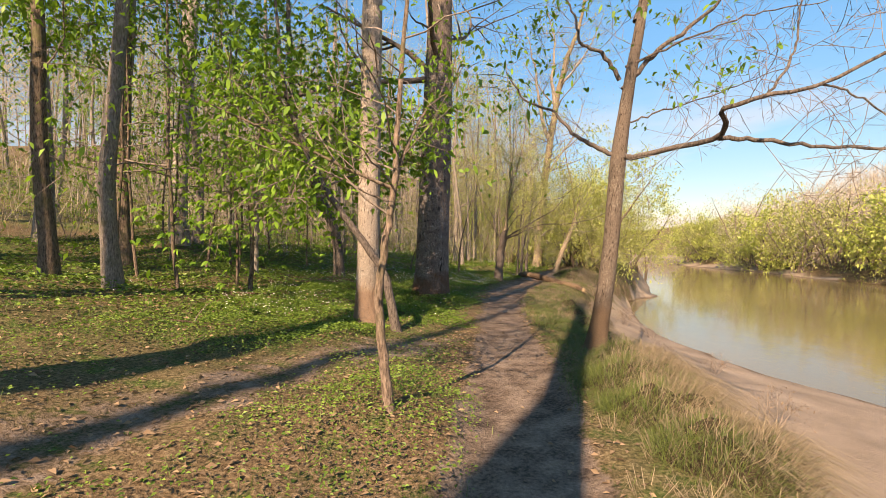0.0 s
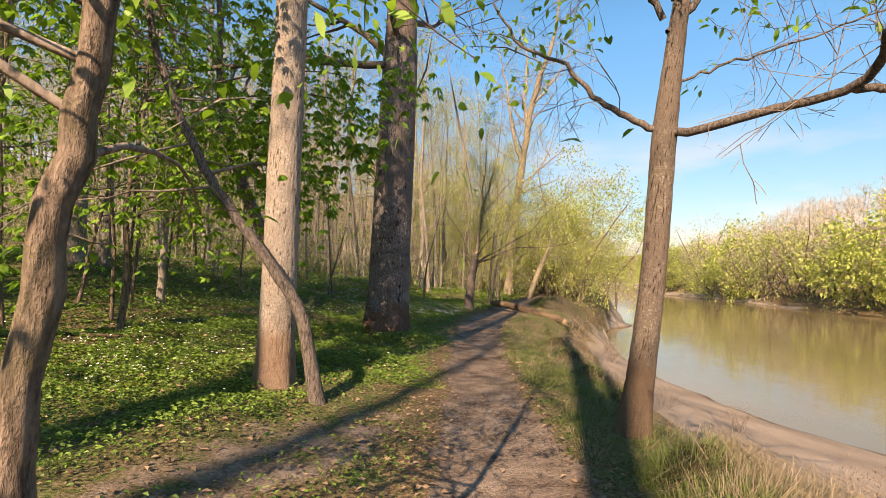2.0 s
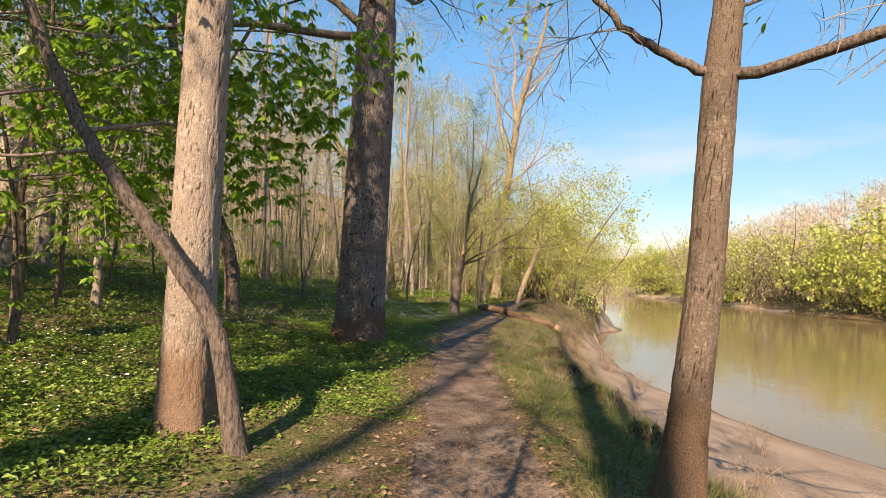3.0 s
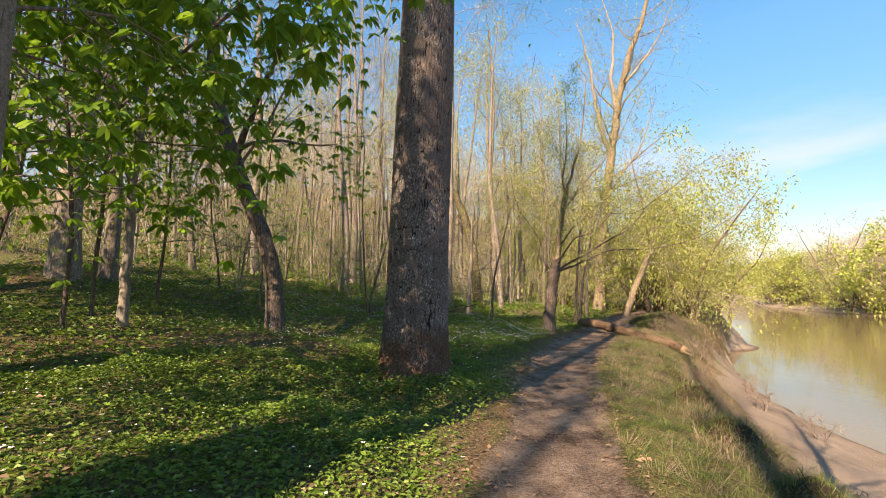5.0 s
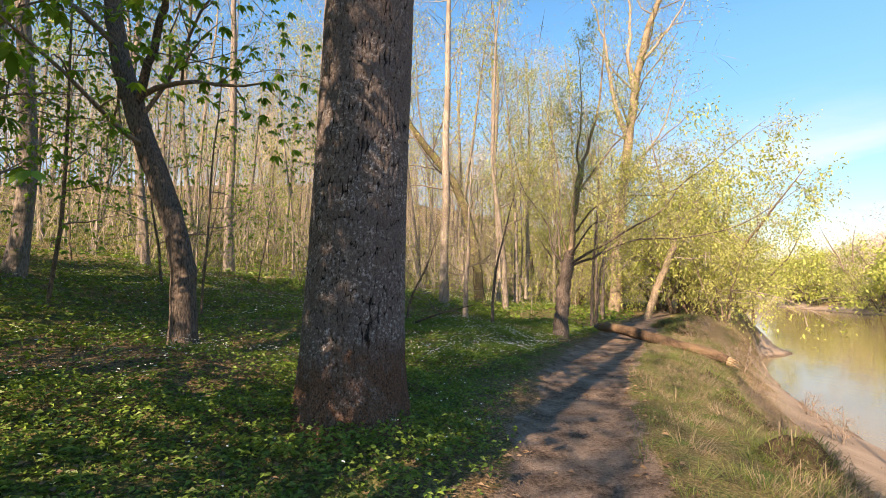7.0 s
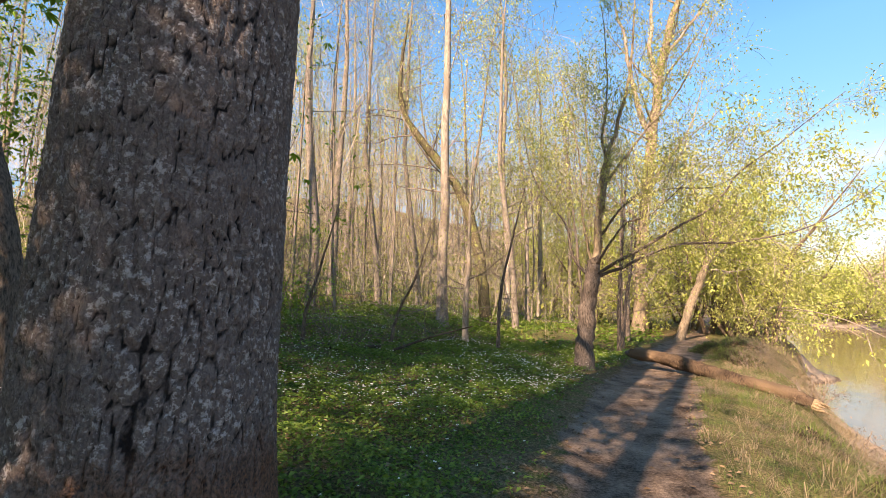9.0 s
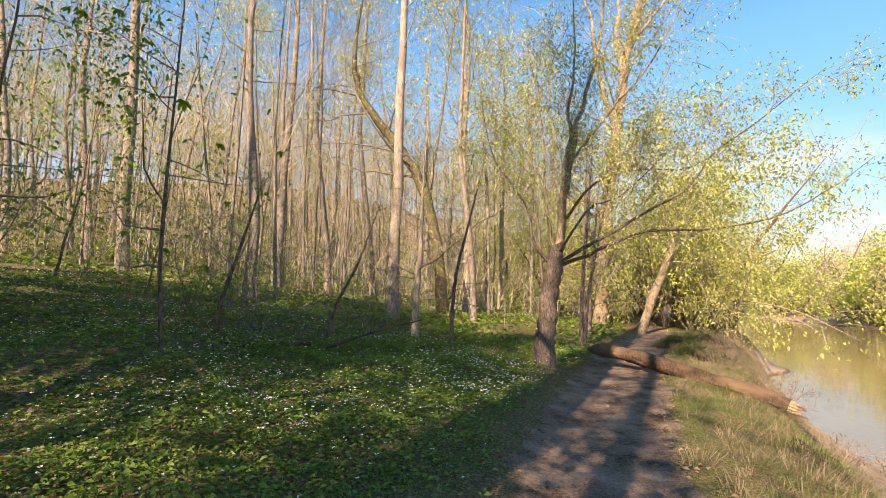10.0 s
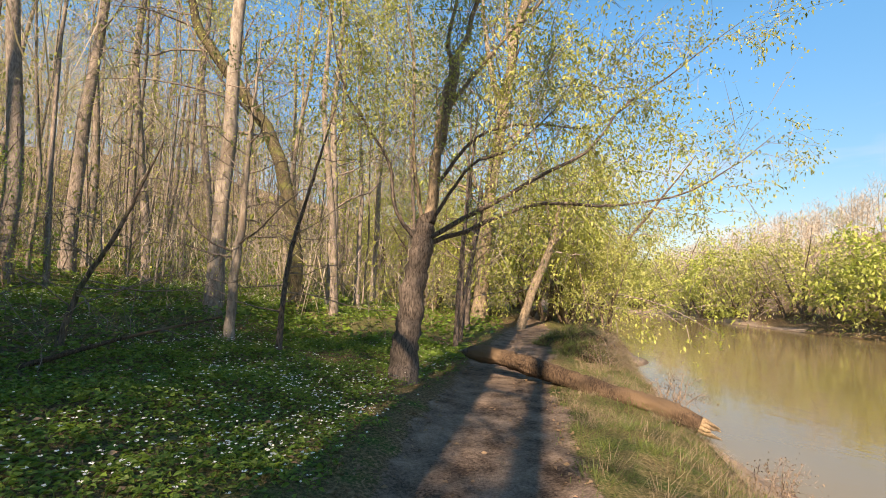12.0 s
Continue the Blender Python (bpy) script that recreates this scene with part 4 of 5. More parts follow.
# riverside trees in young yellow-green leaf --------------------------------
def willow(seed, height_m, wide, name="riverside_tree", per=9, leaf=0.12, mat=None, fan=12, label="bushy riverside tree in bright yellow-green young leaf", group="riverside trees"):
    rng = np.random.default_rng(seed)
    t = thing(name, (0, 0, 0), label, "tree", group)
    tw, tips, tr = Geo(), [], Geo()
    for k in range(4):
        a = k * 1.7 + rng.uniform(0, 1)
        stem = grow(rng, (0.1 * math.cos(a), 0.1 * math.sin(a), -0.15), (0.45 * math.cos(a), 0.45 * math.sin(a), 1), height_m * rng.uniform(0.75, 1.0), 9, 0.1, 0.02)
        tr.tube(stem, np.linspace(0.11, 0.008, 10) * height_m / 8, 7, 0.03, rng)
        branching(rng, tw, tips, stem, 0.028 * height_m / 8, 0.2, 1.0, 10, wide * 0.55, 0.75, 2, 0.0, 0.17, 4, 5, fan, False, 0.014)
    part("trunk", tr, M_BARK_BROWN, t)
    part("crown", tw, M_TWIG_WARM, t)
    lv = Geo()
    foliage(rng, tips, per, leaf, lv, 0.1 + leaf * 0.5, 0.5)
    part("foliage", lv, mat or M_LEAF_YELLOW, t)
    return t


w_a = willow(51, 8.0, 5.5)
w_b = willow(52, 6.0, 4.5, mat=M_LEAF_PALE, label="bushy riverside tree in pale green young leaf")
w_c = willow(53, 10.5, 6.0, per=9, leaf=0.17)
PLACES = [(w_a, 11.1, 34.8, 0, 1.4), (w_b, 11.2, 32.2, 40, 0.75), (w_a, 13.7, 41.0, 130, 1.3), (w_b, 13.2, 37.4, 200, 1.15), (w_b, 10.3, 35.8, 75, 1.25), (w_c, 19.5, 48, 70, 0.9), (w_c, 27, 62, 160, 1.0), (w_a, 10.6, 38.8, 260, 1.0), (w_b, 8.6, 41.5, 10, 1.1), (w_c, 12.5, 46, 300, 0.9), (w_a, 6.0, 41, 80, 1.0), (w_c, 3.6, 46, 10, 0.9)]


def put(ob, x, y, turn, size, used):
    m = pose(x, y, ground_at(x, y) - 0.05, 0, 0, turn) @ Matrix.Scale(size, 4)
    if ob in used:
        made = copy_thing(ob, m)
        made.scale = (size, size, size)
        return made
    used.add(ob)
    ob.matrix_basis = m
    return ob


USED = set()
for ob, x, y, turn, size in PLACES:
    put(ob, x, y, turn, size, USED)

# the far bank: a row of young-leaved trees and bare ones over the water
f_rng = np.random.default_rng(77)
f_pale = willow(54, 9.0, 6.5, per=6, leaf=0.32, fan=6, mat=M_LEAF_PALE, label="tree in pale budding leaf on the far river bank", group="far bank trees")
f_yel = willow(55, 8.0, 7.0, per=9, leaf=0.34, fan=6, label="bright yellow-green tree on the far river bank", group="far bank trees")
f_bare = willow(56, 12.0, 7.0, per=1, leaf=0.2, fan=14, mat=M_HAZE_TWIG, label="bare brown tree on the far river bank", group="far bank trees")
yy = 8.0
while yy < 150:
    k = f_rng.uniform()
    lush = 0.78 if yy < 66 else 0.34
    kind = f_yel if k < lush else (f_pale if k < lush + 0.34 else f_bare)
    px = float(far_x(yy)) + f_rng.uniform(1.8, 7)
    put(kind, px, yy, f_rng.uniform(0, 360), f_rng.uniform(0.85, 1.5), USED)
    yy += f_rng.uniform(2.4, 4.8)


# forest trees ---------------------------------------------------------------
def forest_tree(seed, height_m, r, crook, leaf_mat, per, leaf, label, bark, branches=11, lo=0.42):
    rng = np.random.default_rng(seed)
    t = thing("forest_tree", (0, 0, 0), label, "tree", "forest trees")
    stem = grow(rng, (0, 0, -0.2), (rng.normal() * 0.03, rng.normal() * 0.03, 1), height_m, 14, crook, 0.12)
    hh = np.linspace(0, 1, 15)
    g = Geo()
    g.tube(stem, r * (1 - 0.82 * hh ** 1.2) * (1 + 0.35 * np.exp(-hh * height_m / 0.4)), 9, 0.03, rng)
    part("trunk", g, bark, t)
    tw, tips = Geo(), []
    branching(rng, tw, tips, stem, r * 0.17, lo, 1.0, branches, height_m * 0.21, 0.62, 3, 0.05, 0.17, 4, 5, 8, False, 0.011)
    part("crown", tw, M_TWIG_WARM if leaf_mat is not M_LEAF else M_TWIG, t)
    if per:
        lv = Geo()
        foliage(rng, tips, per, leaf, lv, 0.3)
        part("foliage", lv, leaf_mat, t)
    return t


KINDS = [
    forest_tree(61, 21, 0.23, 0.035, M_LEAF_PALE, 0, 0.12, "tall straight grey forest tree with bare spring twigs", M_BARK_FOREST),
    forest_tree(62, 19, 0.15, 0.05, M_LEAF_PALE, 1, 0.09, "tall slender forest tree with bare spring twigs", M_BARK_FOREST),
    forest_tree(63, 23, 0.32, 0.03, M_LEAF_PALE, 0, 0.12, "thick forest tree with bare spreading branches", M_BARK_GREY),
    forest_tree(64, 16, 0.10, 0.06, M_LEAF_PALE, 2, 0.11, "slim forest tree with pale budding leaves", M_BARK_FOREST),
    forest_tree(65, 18, 0.16, 0.04, M_LEAF_PALE, 0, 0.1, "pale white-barked forest tree, bare of leaves", M_BARK_PALE),
    forest_tree(66, 15, 0.17, 0.05, M_LEAF, 4, 0.19, "forest tree in fresh green leaf", M_BARK_BROWN, 13, 0.28),
    forest_tree(67, 17, 0.12, 0.06, M_LEAF_PALE, 2, 0.15, "slender forest tree hazy with pale young leaves", M_BARK_FOREST, 14, 0.2),
    # this high crown exists only to shade the ground from out of view
    forest_tree(68, 17, 0.16, 0.04, M_LEAF, 3, 0.23, "tall leafy tree with a high crown, added out of view to cast shade", M_BARK_BROWN, 13, 0.58),
]

LEFT = [(0, -5.7, 8.0, 0.62), (5, -8.0, 11.7, 0.95), (0, -12.7, 14.7, 1.1), (4, -10.2, 14.6, 1.1), (2, -9.7, 17.0, 0.95), (0, -9.8, 18.4, 0.85), (1, -21, 25, 1.0), (0, -7.0, 32, 0.9), (1, -4.9, 32.5, 0.95), (1, -3.3, 34, 1.0), (0, -10.6, 28, 0.9), (1, -8.6, 36, 1.0), (4, 2.6, 38, 0.9), (4, -1.4, 40, 0.9),
        (6, 1.9, 35.5, 0.95), (6, 4.4, 39, 1.05), (1, 5.6, 43, 1.0), (6, -1.2, 36.5, 1.0), (3, 3.0, 43, 1.1), (6, 7.0, 47, 1.1), (0, 0.8, 46, 1.0), (6, -3.8, 43, 1.1), (3, 9.6, 53, 1.2), (6, 4.0, 55, 1.2),
        (1, -2.6, 48, 1.1), (6, -7.6, 41, 1.0), (3, -5.8, 38, 1.0), (6, 12.0, 60, 1.2), (6, -12.0, 36, 1.0), (1, -14.5, 31, 1.0), (6, -17, 40, 1.1)]
fr = np.random.default_rng(5)
spots = [(x, y) for _, x, y, _ in LEFT]
for k, x, y, s in LEFT:
    put(KINDS[k], x, y, fr.uniform(0, 360), s, USED)


def room(x, y, gap):
    return all((x - a) ** 2 + (y - b) ** 2 > gap * gap for a, b in spots)


tries = 0
while len(spots) < 112 and tries < 6000:
    tries += 1
    x, y = fr.uniform(-48, 9), fr.uniform(8, 88)
    d = float(path_x(y)) - x
    if d < 6 or (y < 26 and d < 13) or not room(x, y, 1.6 + 0.02 * y):
        continue
    spots.append((x, y))
    k = fr.choice(6, p=[0.22, 0.30, 0.05, 0.30, 0.10, 0.03]) if y > 22 else fr.choice(6, p=[0.25, 0.2, 0.1, 0.15, 0.05, 0.25])
    put(KINDS[k], x, y, fr.uniform(0, 360), fr.uniform(0.8, 1.2), USED)
# added behind or beside the walker's start, mostly unseen: they shade the ground
for k, x, y, s in ((0, -4.75, -8.4, 1.0), (2, -5.8, -4.0, 1.0), (2, -1.7, -4.2, 0.9), (7, -8.0, 2.4, 1.05), (7, -6.9, 3.0, 1.0), (7, -4.7, 0.3, 0.8), (7, -9.6, 2.6, 1.0), (2, -8.5, -12, 1.0), (5, -17, -3, 1.1), (5, -16, 7.5, 1.0), (5, -4, -19, 1.0), (5, -7.4, 8.7, 0.85), (5, -11.6, 5.2, 1.1), (5, -12.2, 8.4, 1.1), (1, -12, -6, 0.9)):
    put(KINDS[k], x, y, fr.uniform(0, 360), s, USED)


# understory -------------------------------------------------------------------
def shrub(seed, tall, mat, per, leaf, label):
    rng = np.random.default_rng(seed)
    t = thing("shrub", (0, 0, 0), label, "shrub", "understory shrubs")
    tw, tips = Geo(), []
    for k in range(5):
        a = rng.uniform(0, 6.28)
        st = grow(rng, (0.05 * math.cos(a), 0.05 * math.sin(a), -0.1), (0.3 * math.cos(a), 0.3 * math.sin(a), 1), tall * rng.uniform(0.6, 1), 7, 0.12, 0.03)
        tw.tube(st, np.linspace(0.016, 0.005, 8), 4)
        branching(rng, tw, tips, st, 0.006, 0.25, 1.0, 5, tall * 0.34, 0.65, 2, 0.02, 0.2, 3, 3, 6)
    part("crown", tw, M_TWIG, t)
    lv = Geo()
    foliage(rng, tips, per, leaf, lv, 0.08)
    part("foliage", lv, mat, t)
    return t


SHRUBS = [shrub(71, 3.2, M_LEAF_PALE, 1, 0.07, "thin understory shrub with tiny pale leaves"),
          shrub(72, 2.4, M_LEAF, 2, 0.08, "understory shrub in fresh green leaf"),
          shrub(73, 3.8, M_LEAF_PALE, 1, 0.06, "sparse twiggy shrub just coming into leaf")]
n_sh, tries = 0, 0
while n_sh < 76 and tries < 4000:
    tries += 1
    x, y = fr.uniform(-30, 8), fr.uniform(13, 62)
    d = float(path_x(y)) - x
    if d < 2.2 or (y < 30 and d < 5) or (y < 21 and d < 8):
        continue
    put(SHRUBS[fr.choice(3, p=[0.4, 0.28, 0.32])], x, y, fr.uniform(0, 360), fr.uniform(0.7, 1.25), USED)
    n_sh += 1


def leafy_sapling(seed, tall):
    rng = np.random.default_rng(seed)
    t = thing("understory_tree", (0, 0, 0), "slender understory tree with layers of fresh green leaves", "tree", "understory trees")
    st = grow(rng, (0, 0, -0.1), (rng.normal() * 0.1, rng.normal() * 0.1, 1), tall, 9, 0.07, 0.08)
    g = Geo()
    g.tube(st, np.linspace(0.036, 0.01, 10), 7, 0.03, rng)
    part("trunk", g, M_BARK_BROWN, t)
    tw, tips = Geo(), []
    branching(rng, tw, tips, st, 0.02, 0.22, 1.0, 13, tall * 0.3, 0.82, 2, 0.0, 0.14, 4, 5, 8)
    part("crown", tw, M_TWIG, t)
    lv = Geo()
    palmate(rng, tips[::3], 1, 0.13, lv, 0.12)
    foliage(rng, tips, 6, 0.085, lv, 0.28)
    part("foliage", lv, M_LEAF, t)
    return t


US = [leafy_sapling(171, 6.5), leafy_sapling(172, 8.0), leafy_sapling(173, 5.0)]
for k, x, y, s in ((0, -5.0, 11.2, 1.0), (1, -6.6, 10.0, 1.0), (2, -6.4, 12.4, 1.1), (1, -8.3, 14.0, 1.05), (0, -6.9, 16.6, 1.1), (2, -7.6, 20.3, 1.0), (1, -5.6, 19.0, 0.9), (0, -11.2, 18.5, 1.1), (1, -12.6, 22.5, 1.0),
                   (2, -9.0, 23.8, 1.0), (0, -2.4, 18.6, 0.85), (1, -15, 17, 1.0), (0, -13.2, 12.0, 1.0), (1, -10.8, 9.8, 1.0), (2, -5.3, 27, 0.6), (2, -8.2, 26, 0.8), (1, -6.2, 8.6, 0.95), (1, -5.6, 9.8, 1.2), (1, -6.8, 14.8, 1.2), (0, -5.9, 13.3, 1.1)):
    put(US[k], x, y, fr.uniform(0, 360), s, USED)


def brush(seed):
    """Thin stems and twigs that fill the wood between the trees, just budding."""
    rng = np.random.default_rng(seed)
    n = 17000
    x, y = rng.uniform(-42, 9, n), rng.uniform(12, 85, n)
    d = path_x(y) - x
    keep = (d > 2.6) & ((y > 27) | (d > 9.5)) & ((y > 20) | (d > 13)) & (rng.uniform(size=n) < np.clip(0.5 + 0.9 * vnoise(x, y, 4, 130), 0.06, 1))
    x, y = x[keep], y[keep]
    m = len(x)
    z = height(x, y)
    tall = rng.uniform(0.45, 1.0, m) ** 2.5 * 3.4 * (1 + 0.006 * y)
    w = np.stack([rng.normal(size=m) * 0.28, rng.normal(size=m) * 0.28, np.ones(m)], 1)
    g, lv = Geo(), Geo()
    base = np.stack([x, y, z - 0.05], 1)
    g.leaves(base, w, tall, 0.007, -0.02, rng)
    for _ in range(4):
        f = rng.uniform(0.3, 1.0, m)
        p = base + w * (tall * f)[:, None]
        w2 = unit_rows(np.stack([rng.normal(size=m), rng.normal(size=m), rng.uniform(0.0, 1.6, m)], 1))
        ln = tall * rng.uniform(0.2, 0.5, m)
        g.leaves(p, w2, ln, 0.012, -0.05, rng)
        lv.leaves(p + w2 * ln[:, None] * rng.uniform(0.5, 1, m)[:, None], rng.normal(size=(m, 3)), 0.075 * (1 + 0.025 * y) * rng.uniform(0.6, 1.4, m), 0.6, 0.2, rng)
    ob = new("brush", g.mesh("brush", M_HAZE_TWIG, False))
    tagged(ob, "thicket of thin budding stems filling the wood", "brush", kind="stuff")
    l2 = new("foliage", lv.mesh("foliage", M_LEAF_OLIVE, False))
    l2.parent = ob


brush(131)


# far woods on the slopes ----------------------------------------------------
def far_woods(name, label, spots_xy, seed, tall, twig_mat, leaf_frac, leaf_mat, thick=0.2, leaf=0.3, wide=1.0):
    rng = np.random.default_rng(seed)
    wood, haze, lv = Geo(), Geo(), Geo()
    for x, y in spots_xy:
        z = ground_at(x, y)
        h = tall * rng.uniform(0.7, 1.2)
        stem = grow(rng, (x, y, z - 0.3), (0, 0, 1), h, 4, 0.06, 0.1)
        wood.tube(stem, np.linspace(thick, thick * 0.25, 5) * rng.uniform(0.6, 1.3), 4)
        n = 58
        f = rng.uniform(0.3, 1.0, n)
        c = np.stack([np.interp(f, np.linspace(0, 1, 5), stem[:, i]) for i in range(3)], 1)
        a = rng.uniform(0, 6.28, n)
        w = np.stack([np.cos(a), np.sin(a), rng.uniform(0.2, 1.4, n)], 1)
        ln = h * 0.24 * (1.25 - f) * rng.uniform(0.6, 1.3, n)
        haze.leaves(c, w, ln + 0.8, 0.03 * wide, -0.1, rng)
        tip = c + unit_rows(w) * (ln[:, None] + 0.4)
        haze.leaves(np.repeat(tip, 2, 0), rng.normal(size=(2 * n, 3)) + np.array([0, 0, 0.8]), rng.uniform(0.7, 1.7, 2 * n), 0.055 * wide, 0.0, rng)
        if rng.uniform() < leaf_frac:
            m = 160
            p = np.repeat(tip, 3, 0)[:m] + rng.normal(size=(min(m, 3 * n), 3)) * 0.7
            lv.leaves(p, rng.normal(size=(len(p), 3)), leaf * rng.uniform(1, 2, len(p)), 0.6, 0.2, rng)
    ob = new(name, wood.mesh(name, M_BARK_FOREST))
    tagged(ob, label, "woods", kind="stuff")
    k = new("crown", haze.mesh("crown", twig_mat, False))
    k.parent = ob
    if lv.v:
        l2 = new("foliage", lv.mesh("foliage", leaf_mat, False))
        l2.parent = ob


def field(seed, count, x0, x1, y0, y1, test, gap):
    rng, out = np.random.default_rng(seed), []
    for _ in range(count * 20):
        if len(out) >= count:
            break
        x, y = rng.uniform(x0, x1), rng.uniform(y0, y1)
        if test(x, y) and all((x - a) ** 2 + (y - b) ** 2 > gap * gap for a, b in out):
            out.append((x, y))
    return out


far_woods("far_bank_woods", "leafless brown spring woods on the hill across the river",
          field(81, 410, 55, 140, 0, 210, lambda x, y: x > float(far_x(y)) + 8, 2.6), 82, 12, M_HAZE_TWIG, 0.07, M_LEAF_YELLOW, 0.11)
far_woods("far_slope_woods", "leafless spring woods on the slope behind the trees",
          field(83, 290, -110, 28, 30, 170, lambda x, y: x < float(path_x(y)) - 8 and (x < -34 or y > 66), 3.0), 84, 20, M_HAZE_TWIG, 0.10, M_LEAF_PALE, 0.16, 0.3, 0.45)
far_woods("inner_woods", "crowd of slender pole-like trees with fine bare twigs",
          field(85, 190, -34, 7, 26, 72, lambda x, y: path_x(y) - x > 5.5 and (y > 36 or path_x(y) - x > 11), 1.5), 86, 14, M_HAZE_TWIG, 0.6, M_LEAF_PALE, 0.06, 0.09, 0.22)


# the fallen log ---------------------------------------------------------------
def fallen_log():
    rng = np.random.default_rng(91)
    a = np.array([4.02, 23.95, 0.2])
    t = thing("fallen_log", tuple(a), "weathered fallen tree trunk lying across the dirt path", "log")
    ctrl = [a, (4.5, 23.3, 0.14), (5.1, 22.55, 0.03), (5.6, 22.0, -0.1), (6.0, 21.6, -0.22), (6.42, 21.25, -0.38)]
    ln = smooth_line(ctrl, 60)
    ln[:, 2] += 0.03 * np.sin(np.linspace(0, 9, 60))
    r = np.interp(np.linspace(0, 1, 60), [0, 0.06, 0.5, 0.9, 1], [0.10, 0.145, 0.13, 0.12, 0.10])
    part("trunk", bark_trunk_lying(ln - a, r, 40, rng), M_LOG, t)
    # splintered end and a short stub
    for k in range(9):
        g = Geo()
        ang = rng.uniform(0, 6.28)
        off = np.array([0.3 * math.cos(ang), 0.3 * math.cos(ang), math.sin(ang)]) * 0.07
        end = ln[-1] - a
        way = unit(ln[-1] - ln[-4])
        g.tube(np.array([end + off - way * 0.12, end + off * 1.1 + way * rng.uniform(0.03, 0.1), end + off * 0.9 + way * rng.uniform(0.12, 0.28)]), [0.05, 0.04, 0.008], 6, 0.1, rng)
        part("splinter", g, M_LOG_PALE, t, "pale splintered broken end" if k == 0 else "")
    g = Geo()
    p, d = along(ln - a, 0.88)
    g.tube(grow(rng, p, (0.2, -0.5, -0.8), 0.35, 4, 0.1), [0.06, 0.05, 0.045, 0.04, 0.02], 7, 0.05, rng)
    part("stub", g, M_LOG, t)
    g = Geo()
    g.tube(np.array([ln[0] - a + (-0.12, 0.1, 0.0), ln[0] - a, ln[2] - a]), [0.03, 0.10, 0.11], 12, 0.12, rng)
    part("broken_end", g, M_BARK_DARK, t, "dark rotten broken end")


def bark_trunk_lying(ln, r, sides, rng):
    g = Geo()
    s = np.linspace(0, 1, len(ln))
    knots = 1 + 0.10 * np.sin(s * 21 + 1) * np.sin(s * 8) + 0.05 * rng.normal(size=len(ln))
    g.tube(ln, r * knots, sides, 0.05, rng)
    return g


M_LOG = bark_material("weathered_log_wood", (0.022, 0.016, 0.012), (0.16, 0.11, 0.075), None, 2.2, 1.0, (0.20, 0.14, 0.09))
M_SOD = bark_material("matted_sod", (0.02, 0.016, 0.011), (0.10, 0.075, 0.045), (0.05, 0.07, 0.02), 2.0, 1.0)
M_LOG_PALE = bark_material("pale_broken_wood", (0.22, 0.15, 0.09), (0.50, 0.38, 0.24), None, 2.0, 0.6)
fallen_log()


# ground plants, grass, litter ---------------------------------------------------
def scatter_xy(rng, n, x0, x1, y0, y1):
    return rng.uniform(x0, x1, n), rng.uniform(y0, y1, n)


def cover_density(x, y):
    d = path_x(y) - x - path_half(y)
    patch = 0.5 + 0.8 * vnoise(x, y, 1.9, 40) + 0.35 * vnoise(x, y, 0.6, 41)
    grown = soft_step(2.5, 9.0, y + 0.25 * d + 1.5 * vnoise(x, y, 2.5, 42))
    den = (0.36 + 0.64 * grown) * np.clip(patch + 0.55 * grown, 0.03, 1)
    den = den * soft_step(0.1, 0.9, d + 0.25 * vnoise(x, y, 0.8, 43))
    on_spur = soft_step(1.3, 0.7, np.abs(x - spur_x(y)) / 0.6) * (y < 9)
    isle = np.exp(-((x + 0.4) ** 2 / 0.35 + (y - 4.0) ** 2 / 1.2)) * 1.2
    return np.clip(den * (1 - 0.93 * on_spur) + isle, 0, 1)


def ground_cover(name, label, n, box, size, seed, mat, tall, flower_share, follow=None):
    rng = np.random.default_rng(seed)
    x, y = scatter_xy(rng, n, *box)
    if follow:
        x = x + follow(y)
    keep = rng.uniform(size=n) < cover_density(x, y)
    x, y = x[keep], y[keep]
    m = len(x)
    z = height(x, y)
    mound = np.clip(0.5 + 0.75 * vnoise(x, y, 0.9, 44) + 0.5 * vnoise(x, y, 0.3, 45), 0.08, 1.5)
    p = np.stack([x, y, z + tall * mound * rng.uniform(0.25, 1.0, m)], 1)
    a = rng.uniform(0, 6.28, m)
    w = np.stack([np.cos(a), np.sin(a), rng.uniform(-0.25, 0.55, m)], 1)
    g = Geo()
    g.leaves(p, w, size * (0.62 + 0.38 * soft_step(4, 9, y)) * rng.uniform(0.55, 1.35, m), 0.55, 0.18, rng)
    tagged(new(name, g.mesh(name, mat, False)), label, "plants", kind="stuff")
    if flower_share:
        fl = (rng.uniform(size=m) < flower_share * np.clip(0.35 + 0.8 * vnoise(x, y, 2.8, 46), 0.03, 1) * (0.12 + 0.88 * soft_step(11, 17, y))) & (y > 7)
        c = p[fl] + np.array([0, 0, tall * 0.55])
        f = Geo()
        for k in range(3):
            b = rng.uniform(0, 6.28, len(c))
            f.leaves(c, np.stack([np.cos(b), np.sin(b), np.full(len(c), 0.3)], 1), 0.017 + 0.08 * size * rng.uniform(0.5, 1, len(c)), 0.8, 0.0, rng)
        tagged(new("white_flowers", f.mesh("white_flowers", M_PETAL, False)), "tiny white spring flowers scattered over the green plants", "flowers", kind="stuff")


ground_cover("ground_plants", "dense low green spring plants covering the forest floor", 175000, (-5.2, -0.3, 1.5, 27), 0.05, 101, M_COVER, 0.17, 0.27, path_x)
ground_cover("ground_plants", "low green spring plants deeper in the wood", 75000, (-15, -5.2, 2, 40), 0.085, 102, M_COVER, 0.18, 0.2, path_x)
ground_cover("ground_plants", "patchy green plants far between the trees", 34000, (-34, 8, 25, 62), 0.19, 103, M_COVER, 0.22, 0.05)


